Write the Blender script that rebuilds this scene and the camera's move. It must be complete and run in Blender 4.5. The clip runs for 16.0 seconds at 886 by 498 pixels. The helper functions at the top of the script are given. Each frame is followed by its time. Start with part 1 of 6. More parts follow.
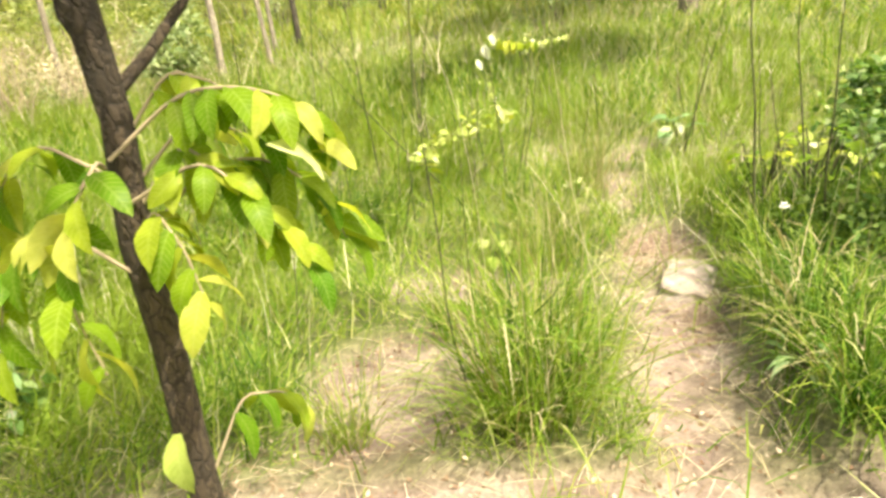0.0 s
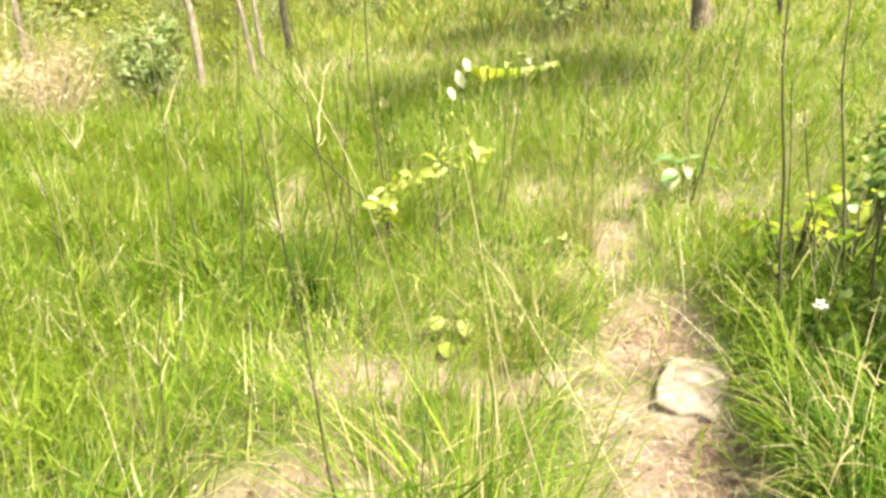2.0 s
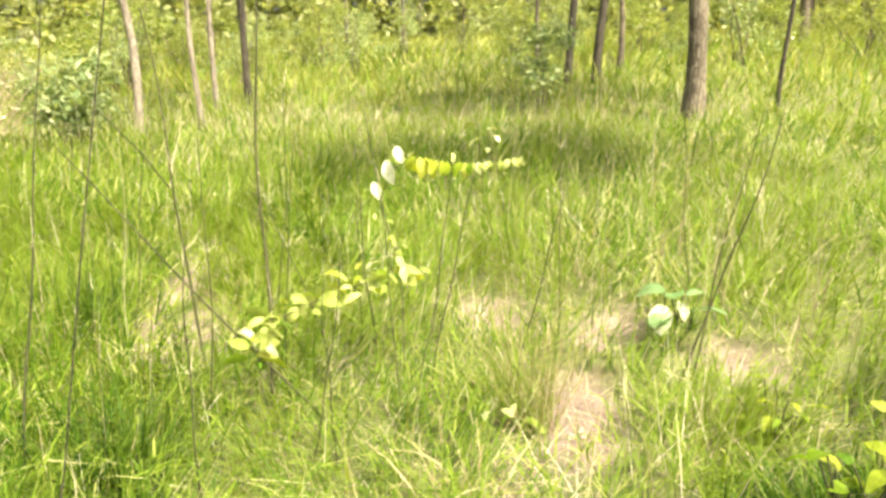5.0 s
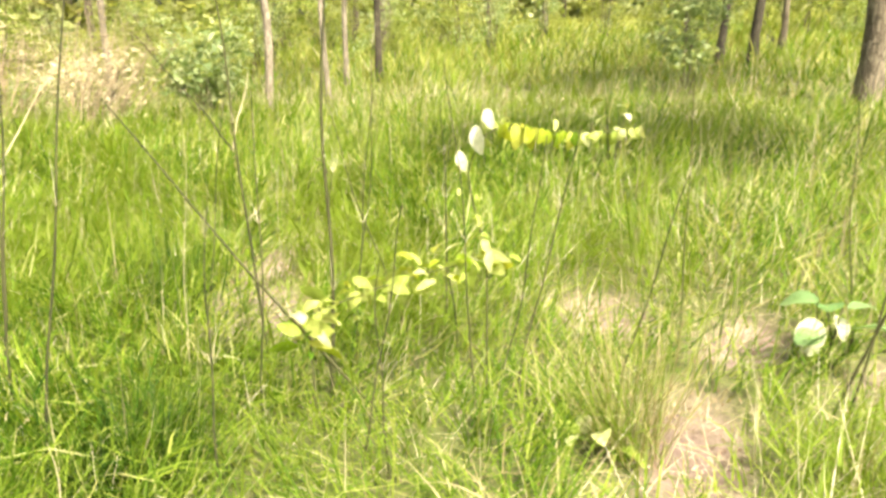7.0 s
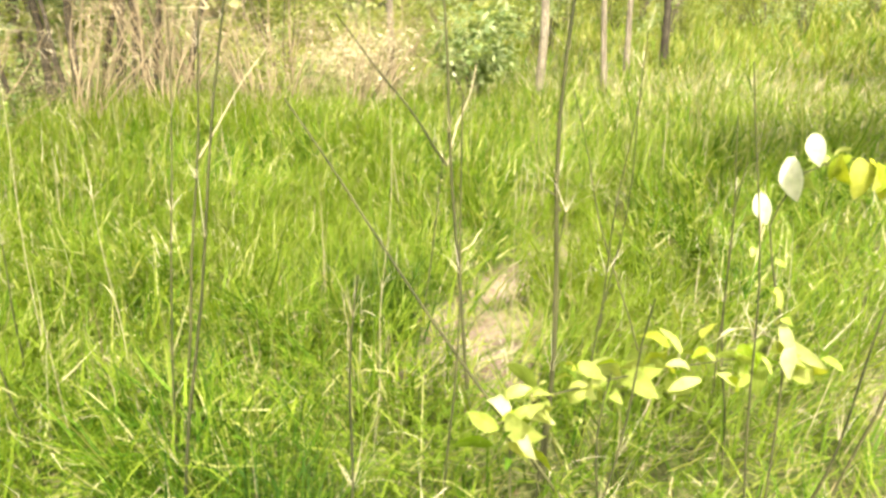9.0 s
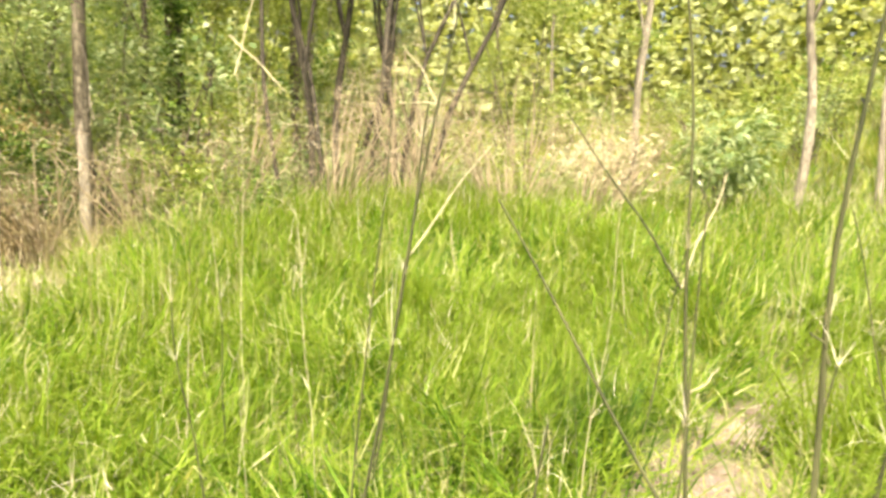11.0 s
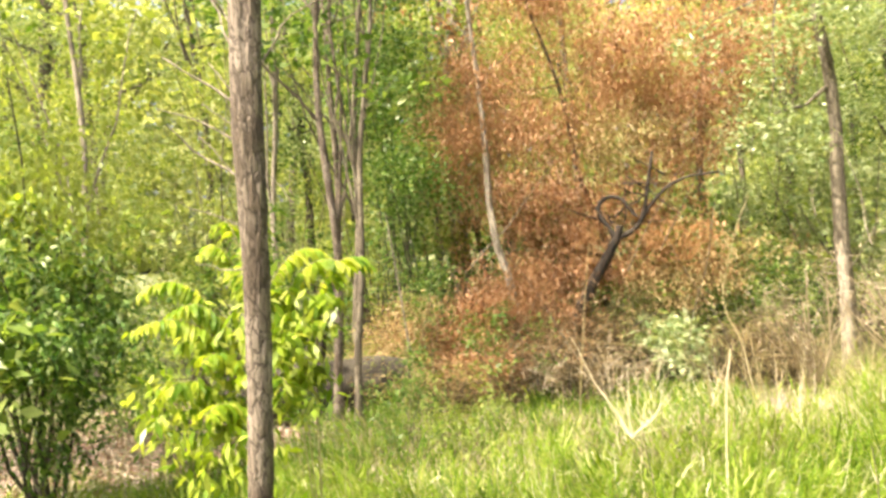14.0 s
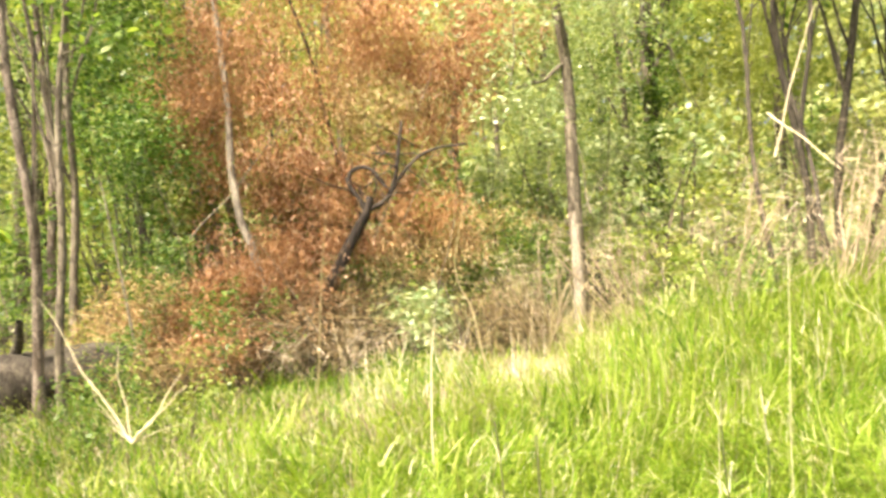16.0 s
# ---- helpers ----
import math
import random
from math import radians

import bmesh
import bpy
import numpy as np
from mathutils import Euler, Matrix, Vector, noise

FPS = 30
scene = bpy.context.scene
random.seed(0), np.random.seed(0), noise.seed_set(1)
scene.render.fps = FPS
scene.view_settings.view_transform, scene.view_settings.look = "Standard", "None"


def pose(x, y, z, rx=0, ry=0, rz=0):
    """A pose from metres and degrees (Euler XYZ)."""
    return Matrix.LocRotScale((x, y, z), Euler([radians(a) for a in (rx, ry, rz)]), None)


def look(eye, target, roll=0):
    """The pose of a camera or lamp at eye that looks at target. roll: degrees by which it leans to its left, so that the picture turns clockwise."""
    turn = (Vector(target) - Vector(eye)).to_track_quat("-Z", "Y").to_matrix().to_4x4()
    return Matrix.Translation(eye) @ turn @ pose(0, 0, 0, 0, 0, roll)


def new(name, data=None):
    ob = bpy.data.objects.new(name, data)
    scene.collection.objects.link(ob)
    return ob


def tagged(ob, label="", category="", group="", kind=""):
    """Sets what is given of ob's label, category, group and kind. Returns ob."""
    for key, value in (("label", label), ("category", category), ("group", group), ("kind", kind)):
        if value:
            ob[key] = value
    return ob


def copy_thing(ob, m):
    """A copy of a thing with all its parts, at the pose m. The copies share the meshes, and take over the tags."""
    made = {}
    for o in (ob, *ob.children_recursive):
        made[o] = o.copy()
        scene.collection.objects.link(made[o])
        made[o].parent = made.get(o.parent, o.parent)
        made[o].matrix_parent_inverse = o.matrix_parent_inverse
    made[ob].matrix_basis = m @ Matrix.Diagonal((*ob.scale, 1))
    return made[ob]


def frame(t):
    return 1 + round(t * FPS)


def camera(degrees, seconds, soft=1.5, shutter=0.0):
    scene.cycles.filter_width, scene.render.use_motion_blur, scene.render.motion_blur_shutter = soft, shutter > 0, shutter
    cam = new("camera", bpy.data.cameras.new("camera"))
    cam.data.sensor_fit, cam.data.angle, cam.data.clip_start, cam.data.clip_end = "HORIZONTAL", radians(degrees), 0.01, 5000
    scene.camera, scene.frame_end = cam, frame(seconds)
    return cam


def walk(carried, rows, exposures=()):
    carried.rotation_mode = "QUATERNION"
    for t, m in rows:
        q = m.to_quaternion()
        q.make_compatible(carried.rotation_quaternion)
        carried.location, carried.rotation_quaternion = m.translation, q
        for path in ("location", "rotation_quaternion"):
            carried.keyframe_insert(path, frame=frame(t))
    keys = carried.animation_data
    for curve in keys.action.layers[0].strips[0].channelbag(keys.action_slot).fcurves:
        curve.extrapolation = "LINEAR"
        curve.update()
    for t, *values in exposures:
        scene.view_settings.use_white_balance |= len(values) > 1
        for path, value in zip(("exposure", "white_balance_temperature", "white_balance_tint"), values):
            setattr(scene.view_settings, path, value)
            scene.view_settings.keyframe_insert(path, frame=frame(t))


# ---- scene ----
cam = camera(62.4, 16.0, soft=3.0, shutter=0.12)
PATH = [
    (0, (0.490, -0.108, 1.406), (0.276, 1.767, 0.744), -7.39),
    (0.5, (0.482, 0.180, 1.399), (0.450, 2.050, 0.692), -7.18),
    (1, (0.585, 0.354, 1.412), (0.509, 2.228, 0.719), -7.28),
    (1.5, (0.693, 0.523, 1.421), (0.481, 2.398, 0.759), -7.00),
    (2, (0.698, 0.742, 1.415), (0.467, 2.622, 0.774), -5.97),
    (2.5, (0.643, 1.028, 1.437), (0.484, 2.922, 0.815), -4.45),
    (3, (0.644, 1.278, 1.438), (0.548, 3.184, 0.840), -2.19),
    (3.5, (0.666, 1.491, 1.441), (0.577, 3.406, 0.869), -1.44),
    (4, (0.716, 1.677, 1.456), (0.614, 3.596, 0.901), -0.56),
    (6.5, (0.960, 2.350, 1.406), (0.609, 4.264, 0.942), -1.72),
    (7, (0.957, 2.473, 1.312), (0.442, 4.329, 0.770), -0.59),
    (7.5, (0.856, 2.680, 1.265), (0.071, 4.387, 0.579), -0.49),
    (8, (0.774, 2.876, 1.287), (-0.217, 4.465, 0.583), -1.38),
    (10.5, (0.678, 3.392, 1.349), (-0.717, 4.781, 0.997), 1.97),
    (11, (0.588, 3.390, 1.316), (-1.028, 4.520, 0.986), 1.39),
    (11.5, (0.601, 3.335, 1.297), (-1.240, 4.052, 0.980), 1.86),
    (12, (0.708, 3.253, 1.364), (-1.247, 3.524, 1.042), 1.66),
    (12.5, (0.732, 3.200, 1.392), (-1.247, 3.127, 1.111), 0.59),
    (13, (0.723, 3.077, 1.428), (-1.250, 2.814, 1.236), -0.76),
    (13.5, (0.729, 2.983, 1.449), (-1.226, 2.567, 1.363), -2.38),
    (14, (0.712, 2.936, 1.462), (-1.202, 2.356, 1.468), -3.95),
    (14.5, (0.674, 2.951, 1.465), (-1.151, 2.136, 1.548), -5.55),
    (15, (0.600, 3.058, 1.452), (-1.232, 2.261, 1.525), -6.54),
    (15.5, (0.418, 3.158, 1.403), (-1.531, 2.713, 1.389), -5.86),
    (16, (0.286, 3.291, 1.369), (-1.712, 3.272, 1.274), -4.14),
]
walk(cam, [(t, look(eye, target, roll)) for t, eye, target, roll in PATH], exposures=[(0, 1.36, 7300, 4), (1, 1.45, 7300, 4), (2, 1.48, 7300, 4), (3.5, 1.55, 7300, 7), (7, 1.51, 7300, 7), (8, 1.46, 7300, 5), (9, 1.5, 7300, 5), (11, 1.58, 7300, 7), (11.5, 1.60, 7250, 8), (12, 1.82, 7200, 10), (13, 1.94, 7250, 13), (14.5, 1.80, 7200, 12), (15, 1.80, 7200, 12), (16, 1.97, 7200, 13)])

# ---------------------------------------------------------------- world and sun
world = bpy.data.worlds.new("sky")
scene.world = world
world.use_nodes = True
wn = world.node_tree.nodes
sky = wn.new("ShaderNodeTexSky")
sky.sky_type = "NISHITA"
sky.sun_disc = False
SUN = Vector((0.40, -0.34, 0.85)).normalized()
sky.sun_elevation = math.asin(SUN.z)
sky.sun_rotation = math.atan2(SUN.x, SUN.y)
sky.dust_density = 9.0
sky.ozone_density = 0.3
sky.air_density = 0.8
wn["Background"].inputs["Strength"].default_value = 0.15
world.node_tree.links.new(sky.outputs[0], wn["Background"].inputs["Color"])
sun_data = bpy.data.lights.new("sun", "SUN")
sun_data.energy, sun_data.angle, sun_data.color = 3.9, radians(0.6), (1.0, 0.92, 0.76)
sun = new("sun", sun_data)
sun.matrix_world = look(SUN * 40, (0, 0, 0))

# ---------------------------------------------------------------- helpers
rng = np.random.default_rng(7)


def material(name):
    m = bpy.data.materials.new(name)
    m.use_nodes = True
    nt = m.node_tree
    return m, nt, nt.nodes["Principled BSDF"]


def node(nt, kind, **inputs):
    n = nt.nodes.new(kind)
    for k, v in inputs.items():
        n.inputs[k.replace("_", " ")].default_value = v
    return n


def ramp(nt, source, stops):
    r = nt.nodes.new("ShaderNodeValToRGB")
    while len(r.color_ramp.elements) < len(stops):
        r.color_ramp.elements.new(0.5)
    for e, (p, c) in zip(r.color_ramp.elements, stops):
        e.position, e.color = p, (*c, 1)
    nt.links.new(source, r.inputs[0])
    return r.outputs[0]


def mixed(nt, fac, a, b, blend="MIX"):
    n = nt.nodes.new("ShaderNodeMix")
    n.data_type, n.blend_type = "RGBA", blend
    for sock, v in ((n.inputs[0], fac), (n.inputs[6], a), (n.inputs[7], b)):
        if isinstance(v, bpy.types.NodeSocket):
            nt.links.new(v, sock)
        else:
            sock.default_value = v if isinstance(v, (int, float)) else (*v, 1)
    return n.outputs[2]


def foliage(name, stops, patch=None, rough=0.5, through_light=0.45, scale=1.3, per_object=False, gloss=0.14, warm=(1.15, 1.1, 0.5)):
    """Leaf or blade: one tone a piece, patches across the stand, light passing through."""
    m, nt, p = material(name)
    if per_object:
        src = nt.nodes.new("ShaderNodeObjectInfo").outputs["Random"]
    else:
        src = nt.nodes.new("ShaderNodeNewGeometry").outputs["Random Per Island"]
    col = ramp(nt, src, stops)
    geo = nt.nodes.new("ShaderNodeNewGeometry")
    if patch:
        n = node(nt, "ShaderNodeTexNoise", Scale=scale, Detail=3.0)
        nt.links.new(geo.outputs["Position"], n.inputs["Vector"])
        fac = ramp(nt, n.outputs["Fac"], [(0.42, (0, 0, 0)), (0.66, (1, 1, 1))])
        col = mixed(nt, fac, col, patch)
    fine = node(nt, "ShaderNodeTexNoise", Scale=60.0, Detail=2.0)
    nt.links.new(geo.outputs["Position"], fine.inputs["Vector"])
    col = mixed(nt, 0.35, col, ramp(nt, fine.outputs["Fac"], [(0.3, (0.55, 0.55, 0.5)), (0.7, (1, 1, 1))]), "MULTIPLY")
    if per_object:
        tc = nt.nodes.new("ShaderNodeTexCoord")
        sep = nt.nodes.new("ShaderNodeSeparateXYZ")
        nt.links.new(tc.outputs["Object"], sep.inputs[0])
        side = nt.nodes.new("ShaderNodeMath")
        side.operation = "ABSOLUTE"
        nt.links.new(sep.outputs["X"], side.inputs[0])
        vein = nt.nodes.new("ShaderNodeMath")
        vein.operation, vein.inputs[1].default_value = "MULTIPLY_ADD", -0.9
        nt.links.new(side.outputs[0], vein.inputs[0])
        nt.links.new(sep.outputs["Y"], vein.inputs[2])
        saw = nt.nodes.new("ShaderNodeMath")
        saw.operation, saw.inputs[1].default_value = "PINGPONG", 0.045
        nt.links.new(vein.outputs[0], saw.inputs[0])
        lines = ramp(nt, saw.outputs[0], [(0.0, (1, 1, 1)), (0.012, (0, 0, 0))])
        rib = ramp(nt, side.outputs[0], [(0.0, (1, 1, 1)), (0.022, (0, 0, 0))])
        col = mixed(nt, mixed(nt, 1.0, lines, rib, "LIGHTEN"), col, mixed(nt, 0.22, col, (0.62, 0.66, 0.28)))
        blot = node(nt, "ShaderNodeTexNoise", Scale=4.0, Detail=4.0)
        nt.links.new(tc.outputs["Object"], blot.inputs["Vector"])
        col = mixed(nt, 0.55, col, ramp(nt, blot.outputs["Fac"], [(0.35, (0.62, 0.72, 0.5)), (0.6, (1, 1, 1))]), "MULTIPLY")
        bp = node(nt, "ShaderNodeBump", Strength=0.35, Distance=0.004)
        nt.links.new(lines, bp.inputs["Height"])
        nt.links.new(bp.outputs[0], p.inputs["Normal"])
    nt.links.new(col, p.inputs["Base Color"])
    p.inputs["Roughness"].default_value = rough
    p.inputs["Specular IOR Level"].default_value = gloss
    tr = nt.nodes.new("ShaderNodeBsdfTranslucent")
    nt.links.new(mixed(nt, 1.0, col, warm, "MULTIPLY"), tr.inputs["Color"])
    mix = nt.nodes.new("ShaderNodeMixShader")
    mix.inputs[0].default_value = through_light
    nt.links.new(p.outputs[0], mix.inputs[1])
    nt.links.new(tr.outputs[0], mix.inputs[2])
    nt.links.new(mix.outputs[0], nt.nodes["Material Output"].inputs["Surface"])
    return m


def bark(name, dark, mid, light, scale=22.0, bump=0.6, stretch=0.18):
    m, nt, p = material(name)
    tc = nt.nodes.new("ShaderNodeNewGeometry")
    mp = nt.nodes.new("ShaderNodeMapping")
    mp.inputs["Scale"].default_value = (1, 1, stretch)
    nt.links.new(tc.outputs["Position"], mp.inputs["Vector"])
    n1 = node(nt, "ShaderNodeTexNoise", Scale=scale, Detail=6.0, Roughness=0.65)
    n2 = node(nt, "ShaderNodeTexNoise", Scale=scale * 0.16, Detail=3.0)
    for n in (n1, n2):
        nt.links.new(mp.outputs[0], n.inputs["Vector"])
    c = ramp(nt, n1.outputs["Fac"], [(0.32, dark), (0.5, mid), (0.68, light)])
    c = mixed(nt, ramp(nt, n2.outputs["Fac"], [(0.45, (0, 0, 0)), (0.62, (0.8, 0.8, 0.8))]), c, light)
    nt.links.new(c, p.inputs["Base Color"])
    p.inputs["Roughness"].default_value = 0.9
    b = node(nt, "ShaderNodeBump", Strength=bump, Distance=0.02)
    nt.links.new(n1.outputs["Fac"], b.inputs["Height"])
    nt.links.new(b.outputs[0], p.inputs["Normal"])
    return m


def mixed_tone(a, b):
    return tuple((p + q) / 2 for p, q in zip(a, b))


def plated_bark(name, dark, mid, light, scale=38.0, stretch=0.34):
    """Flaking bark: upright plates of uneven tone with dark cracks between."""
    m, nt, p = material(name)
    g = nt.nodes.new("ShaderNodeNewGeometry")
    warp = node(nt, "ShaderNodeTexNoise", Scale=scale * 0.6, Detail=3.0)
    nt.links.new(g.outputs["Position"], warp.inputs["Vector"])
    mp = nt.nodes.new("ShaderNodeMapping")
    mp.inputs["Scale"].default_value = (1, 1, stretch)
    nt.links.new(mixed(nt, 0.03, g.outputs["Position"], warp.outputs["Color"]), mp.inputs["Vector"])
    crack = node(nt, "ShaderNodeTexVoronoi", Scale=scale)
    crack.feature = "DISTANCE_TO_EDGE"
    plate = node(nt, "ShaderNodeTexVoronoi", Scale=scale)
    fine = node(nt, "ShaderNodeTexNoise", Scale=scale * 3.0, Detail=6.0, Roughness=0.7)
    blot = node(nt, "ShaderNodeTexNoise", Scale=5.0, Detail=4.0)
    for n in (crack, plate, fine):
        nt.links.new(mp.outputs[0], n.inputs["Vector"])
    nt.links.new(g.outputs["Position"], blot.inputs["Vector"])
    tone = ramp(nt, plate.outputs["Color"], [(0.1, mixed_tone(dark, mid)), (0.5, mid), (0.9, mixed_tone(mid, light))])
    tone = mixed(nt, ramp(nt, blot.outputs["Fac"], [(0.45, (0, 0, 0)), (0.65, (0.6, 0.6, 0.6))]), tone, light)
    tone = mixed(nt, 0.75, tone, ramp(nt, fine.outputs["Fac"], [(0.3, (0.35, 0.33, 0.3)), (0.65, (1, 1, 1))]), "MULTIPLY")
    gap = ramp(nt, crack.outputs["Distance"], [(0.0, (1, 1, 1)), (0.10, (0, 0, 0))])
    nt.links.new(mixed(nt, gap, tone, dark), p.inputs["Base Color"])
    p.inputs["Roughness"].default_value = 0.92
    low = ramp(nt, crack.outputs["Distance"], [(0.0, (0, 0, 0)), (0.22, (1, 1, 1))])
    b = node(nt, "ShaderNodeBump", Strength=0.7, Distance=0.008)
    nt.links.new(mixed(nt, 0.35, low, fine.outputs["Fac"]), b.inputs["Height"])
    nt.links.new(b.outputs[0], p.inputs["Normal"])
    return m


M_GRASS = foliage("grass_green", [(0.0, (0.035, 0.10, 0.008)), (0.35, (0.105, 0.215, 0.020)), (0.84, (0.275, 0.38, 0.055)), (0.92, (0.44, 0.46, 0.16)), (1.0, (0.68, 0.66, 0.40))], (0.205, 0.30, 0.04), scale=0.9)
M_LUSH = foliage("grass_lush", [(0.0, (0.025, 0.08, 0.006)), (0.35, (0.105, 0.215, 0.018)), (0.85, (0.28, 0.385, 0.05)), (0.93, (0.44, 0.47, 0.15)), (1.0, (0.70, 0.69, 0.42))], (0.20, 0.29, 0.035), scale=1.1)
M_FARGRASS = foliage("grass_far", [(0.0, (0.14, 0.20, 0.03)), (0.5, (0.27, 0.34, 0.07)), (1.0, (0.50, 0.50, 0.20))], (0.36, 0.39, 0.12), scale=0.4)
M_DEEP = foliage("grass_deep", [(0.0, (0.045, 0.12, 0.012)), (0.55, (0.13, 0.25, 0.025)), (0.9, (0.32, 0.41, 0.08)), (1.0, (0.55, 0.55, 0.25))], scale=1.0)
# bank grass, its green darkened for the shade that lies on the bank
M_BANKSHADE = foliage("grass_bank", [(0.0, (0.018, 0.06, 0.006)), (0.55, (0.06, 0.145, 0.014)), (0.92, (0.17, 0.28, 0.04)), (1.0, (0.45, 0.50, 0.22))], scale=1.0)
# grass darkened in colour to stand for tussocks lying in shade
M_SHADEDGRASS = foliage("grass_dark", [(0.0, (0.018, 0.055, 0.006)), (0.6, (0.05, 0.12, 0.012)), (1.0, (0.14, 0.22, 0.03))], scale=1.0)
M_DRYG = foliage("grass_dry", [(0.0, (0.20, 0.165, 0.085)), (0.5, (0.40, 0.34, 0.20)), (1.0, (0.60, 0.54, 0.38))], (0.32, 0.30, 0.15), through_light=0.3, scale=1.5)
M_STRAW = foliage("straw", [(0.0, (0.48, 0.42, 0.26)), (0.6, (0.66, 0.60, 0.43)), (1.0, (0.80, 0.76, 0.62))], through_light=0.2, warm=(1, 0.95, 0.8))
M_STALK = bark("stalk_dark", (0.020, 0.025, 0.008), (0.045, 0.051, 0.018), (0.085, 0.088, 0.035), scale=40, bump=0.2)
M_LEAFY = foliage("leaf_bright", [(0.0, (0.09, 0.22, 0.012)), (0.4, (0.22, 0.35, 0.02)), (0.8, (0.40, 0.48, 0.05)), (1.0, (0.58, 0.60, 0.15))], rough=0.35, through_light=0.55, per_object=True)
M_PALELF = foliage("leaf_pale", [(0.0, (0.30, 0.40, 0.08)), (0.6, (0.46, 0.53, 0.16)), (0.86, (0.60, 0.64, 0.32)), (1.0, (0.82, 0.82, 0.66))], rough=0.35, through_light=0.35, per_object=True)
# near-white leaf colour that holds the glare of full sun
M_SUNWHITE = foliage("leaf_bleached", [(0.0, (0.58, 0.63, 0.46)), (1.0, (0.78, 0.80, 0.66))], rough=0.35, through_light=0.3, per_object=True, warm=(1, 1, 0.8))
M_GLAUC = foliage("leaf_glaucous", [(0.0, (0.12, 0.25, 0.09)), (0.5, (0.24, 0.38, 0.18)), (1.0, (0.46, 0.56, 0.36))], rough=0.32, through_light=0.35, per_object=True, warm=(1, 1, 0.7))
M_DARKLF = foliage("leaf_dark", gloss=0.25, stops=[(0.0, (0.045, 0.10, 0.020)), (0.6, (0.11, 0.20, 0.04)), (1.0, (0.25, 0.35, 0.10))], rough=0.4, through_light=0.45)
M_MIDLF = foliage("leaf_mid", gloss=0.3, stops=[(0.0, (0.08, 0.15, 0.025)), (0.5, (0.19, 0.29, 0.06)), (1.0, (0.38, 0.46, 0.17))], patch=(0.28, 0.34, 0.09), rough=0.35, through_light=0.5, scale=0.5)
M_YELLF = foliage("leaf_yellow_green", [(0.0, (0.09, 0.17, 0.03)), (0.5, (0.23, 0.31, 0.07)), (1.0, (0.50, 0.54, 0.24))], (0.30, 0.35, 0.11), rough=0.35, through_light=0.5, scale=0.5)
M_SILVLF = foliage("leaf_silver", gloss=0.35, stops=[(0.0, (0.16, 0.25, 0.10)), (0.5, (0.29, 0.38, 0.19)), (1.0, (0.47, 0.54, 0.34))], rough=0.3, through_light=0.45)
M_GLINT = foliage("leaf_glossy", gloss=0.3, stops=[(0.0, (0.035, 0.095, 0.018)), (0.5, (0.10, 0.20, 0.04)), (0.9, (0.24, 0.37, 0.12)), (1.0, (0.44, 0.53, 0.30))], rough=0.38, through_light=0.45)
M_TAN = foliage("leaf_tan", gloss=0.2, stops=[(0.0, (0.16, 0.10, 0.04)), (0.5, (0.38, 0.28, 0.13)), (1.0, (0.62, 0.52, 0.30))], rough=0.5, through_light=0.3, warm=(1.05, 0.95, 0.7))
M_BRIGHT = foliage("leaf_sunlit", gloss=0.35, stops=[(0.0, (0.12, 0.24, 0.02)), (0.5, (0.28, 0.40, 0.04)), (1.0, (0.50, 0.57, 0.15))], rough=0.35, through_light=0.5)
M_BROWN = foliage("leaf_dead", gloss=0.2, stops=[(0.0, (0.075, 0.036, 0.016)), (0.35, (0.36, 0.185, 0.085)), (0.75, (0.60, 0.365, 0.21)), (1.0, (0.76, 0.57, 0.42))], patch=(0.34, 0.20, 0.09), rough=0.5, through_light=0.3, scale=0.8, warm=(1.1, 0.9, 0.7))
M_DKTWIG = foliage("twig_dark", [(0.0, (0.035, 0.028, 0.012)), (0.5, (0.10, 0.072, 0.032)), (1.0, (0.30, 0.23, 0.11))], through_light=0.1, warm=(1, 0.9, 0.8))
M_TWIGGY = foliage("twig_dry", [(0.0, (0.14, 0.10, 0.06)), (0.5, (0.31, 0.25, 0.165)), (1.0, (0.58, 0.52, 0.40))], through_light=0.15, warm=(1, 0.9, 0.8))
# far leaves: the bright haze of distance is put into their pale colour
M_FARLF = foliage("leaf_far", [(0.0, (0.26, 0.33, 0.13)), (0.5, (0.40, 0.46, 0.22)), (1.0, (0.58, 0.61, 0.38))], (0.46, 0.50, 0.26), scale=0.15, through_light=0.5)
M_LITTER = foliage("litter", [(0.0, (0.15, 0.09, 0.055)), (0.5, (0.32, 0.22, 0.15)), (1.0, (0.62, 0.54, 0.44))], through_light=0.1, warm=(1, 0.9, 0.8))
M_BARK = plated_bark("bark_brown", (0.035, 0.026, 0.019), (0.13, 0.10, 0.075), (0.36, 0.31, 0.26), scale=52.0, stretch=0.20)
M_BARKD = plated_bark("bark_dark", (0.020, 0.017, 0.012), (0.055, 0.047, 0.034), (0.12, 0.105, 0.078), scale=30.0, stretch=0.22)
M_BLACK = bark("bark_blackened", (0.008, 0.006, 0.004), (0.022, 0.016, 0.011), (0.05, 0.038, 0.028))
M_BARKG = plated_bark("bark_grey", (0.045, 0.038, 0.026), (0.13, 0.11, 0.08), (0.30, 0.265, 0.20), scale=24.0, stretch=0.25)
M_BARKP = plated_bark("bark_pale", (0.12, 0.105, 0.08), (0.25, 0.22, 0.175), (0.44, 0.40, 0.33), scale=20.0, stretch=0.2)
M_SAPL = plated_bark("bark_sapling", (0.012, 0.009, 0.006), (0.036, 0.026, 0.016), (0.10, 0.072, 0.045), scale=70.0, stretch=0.3)

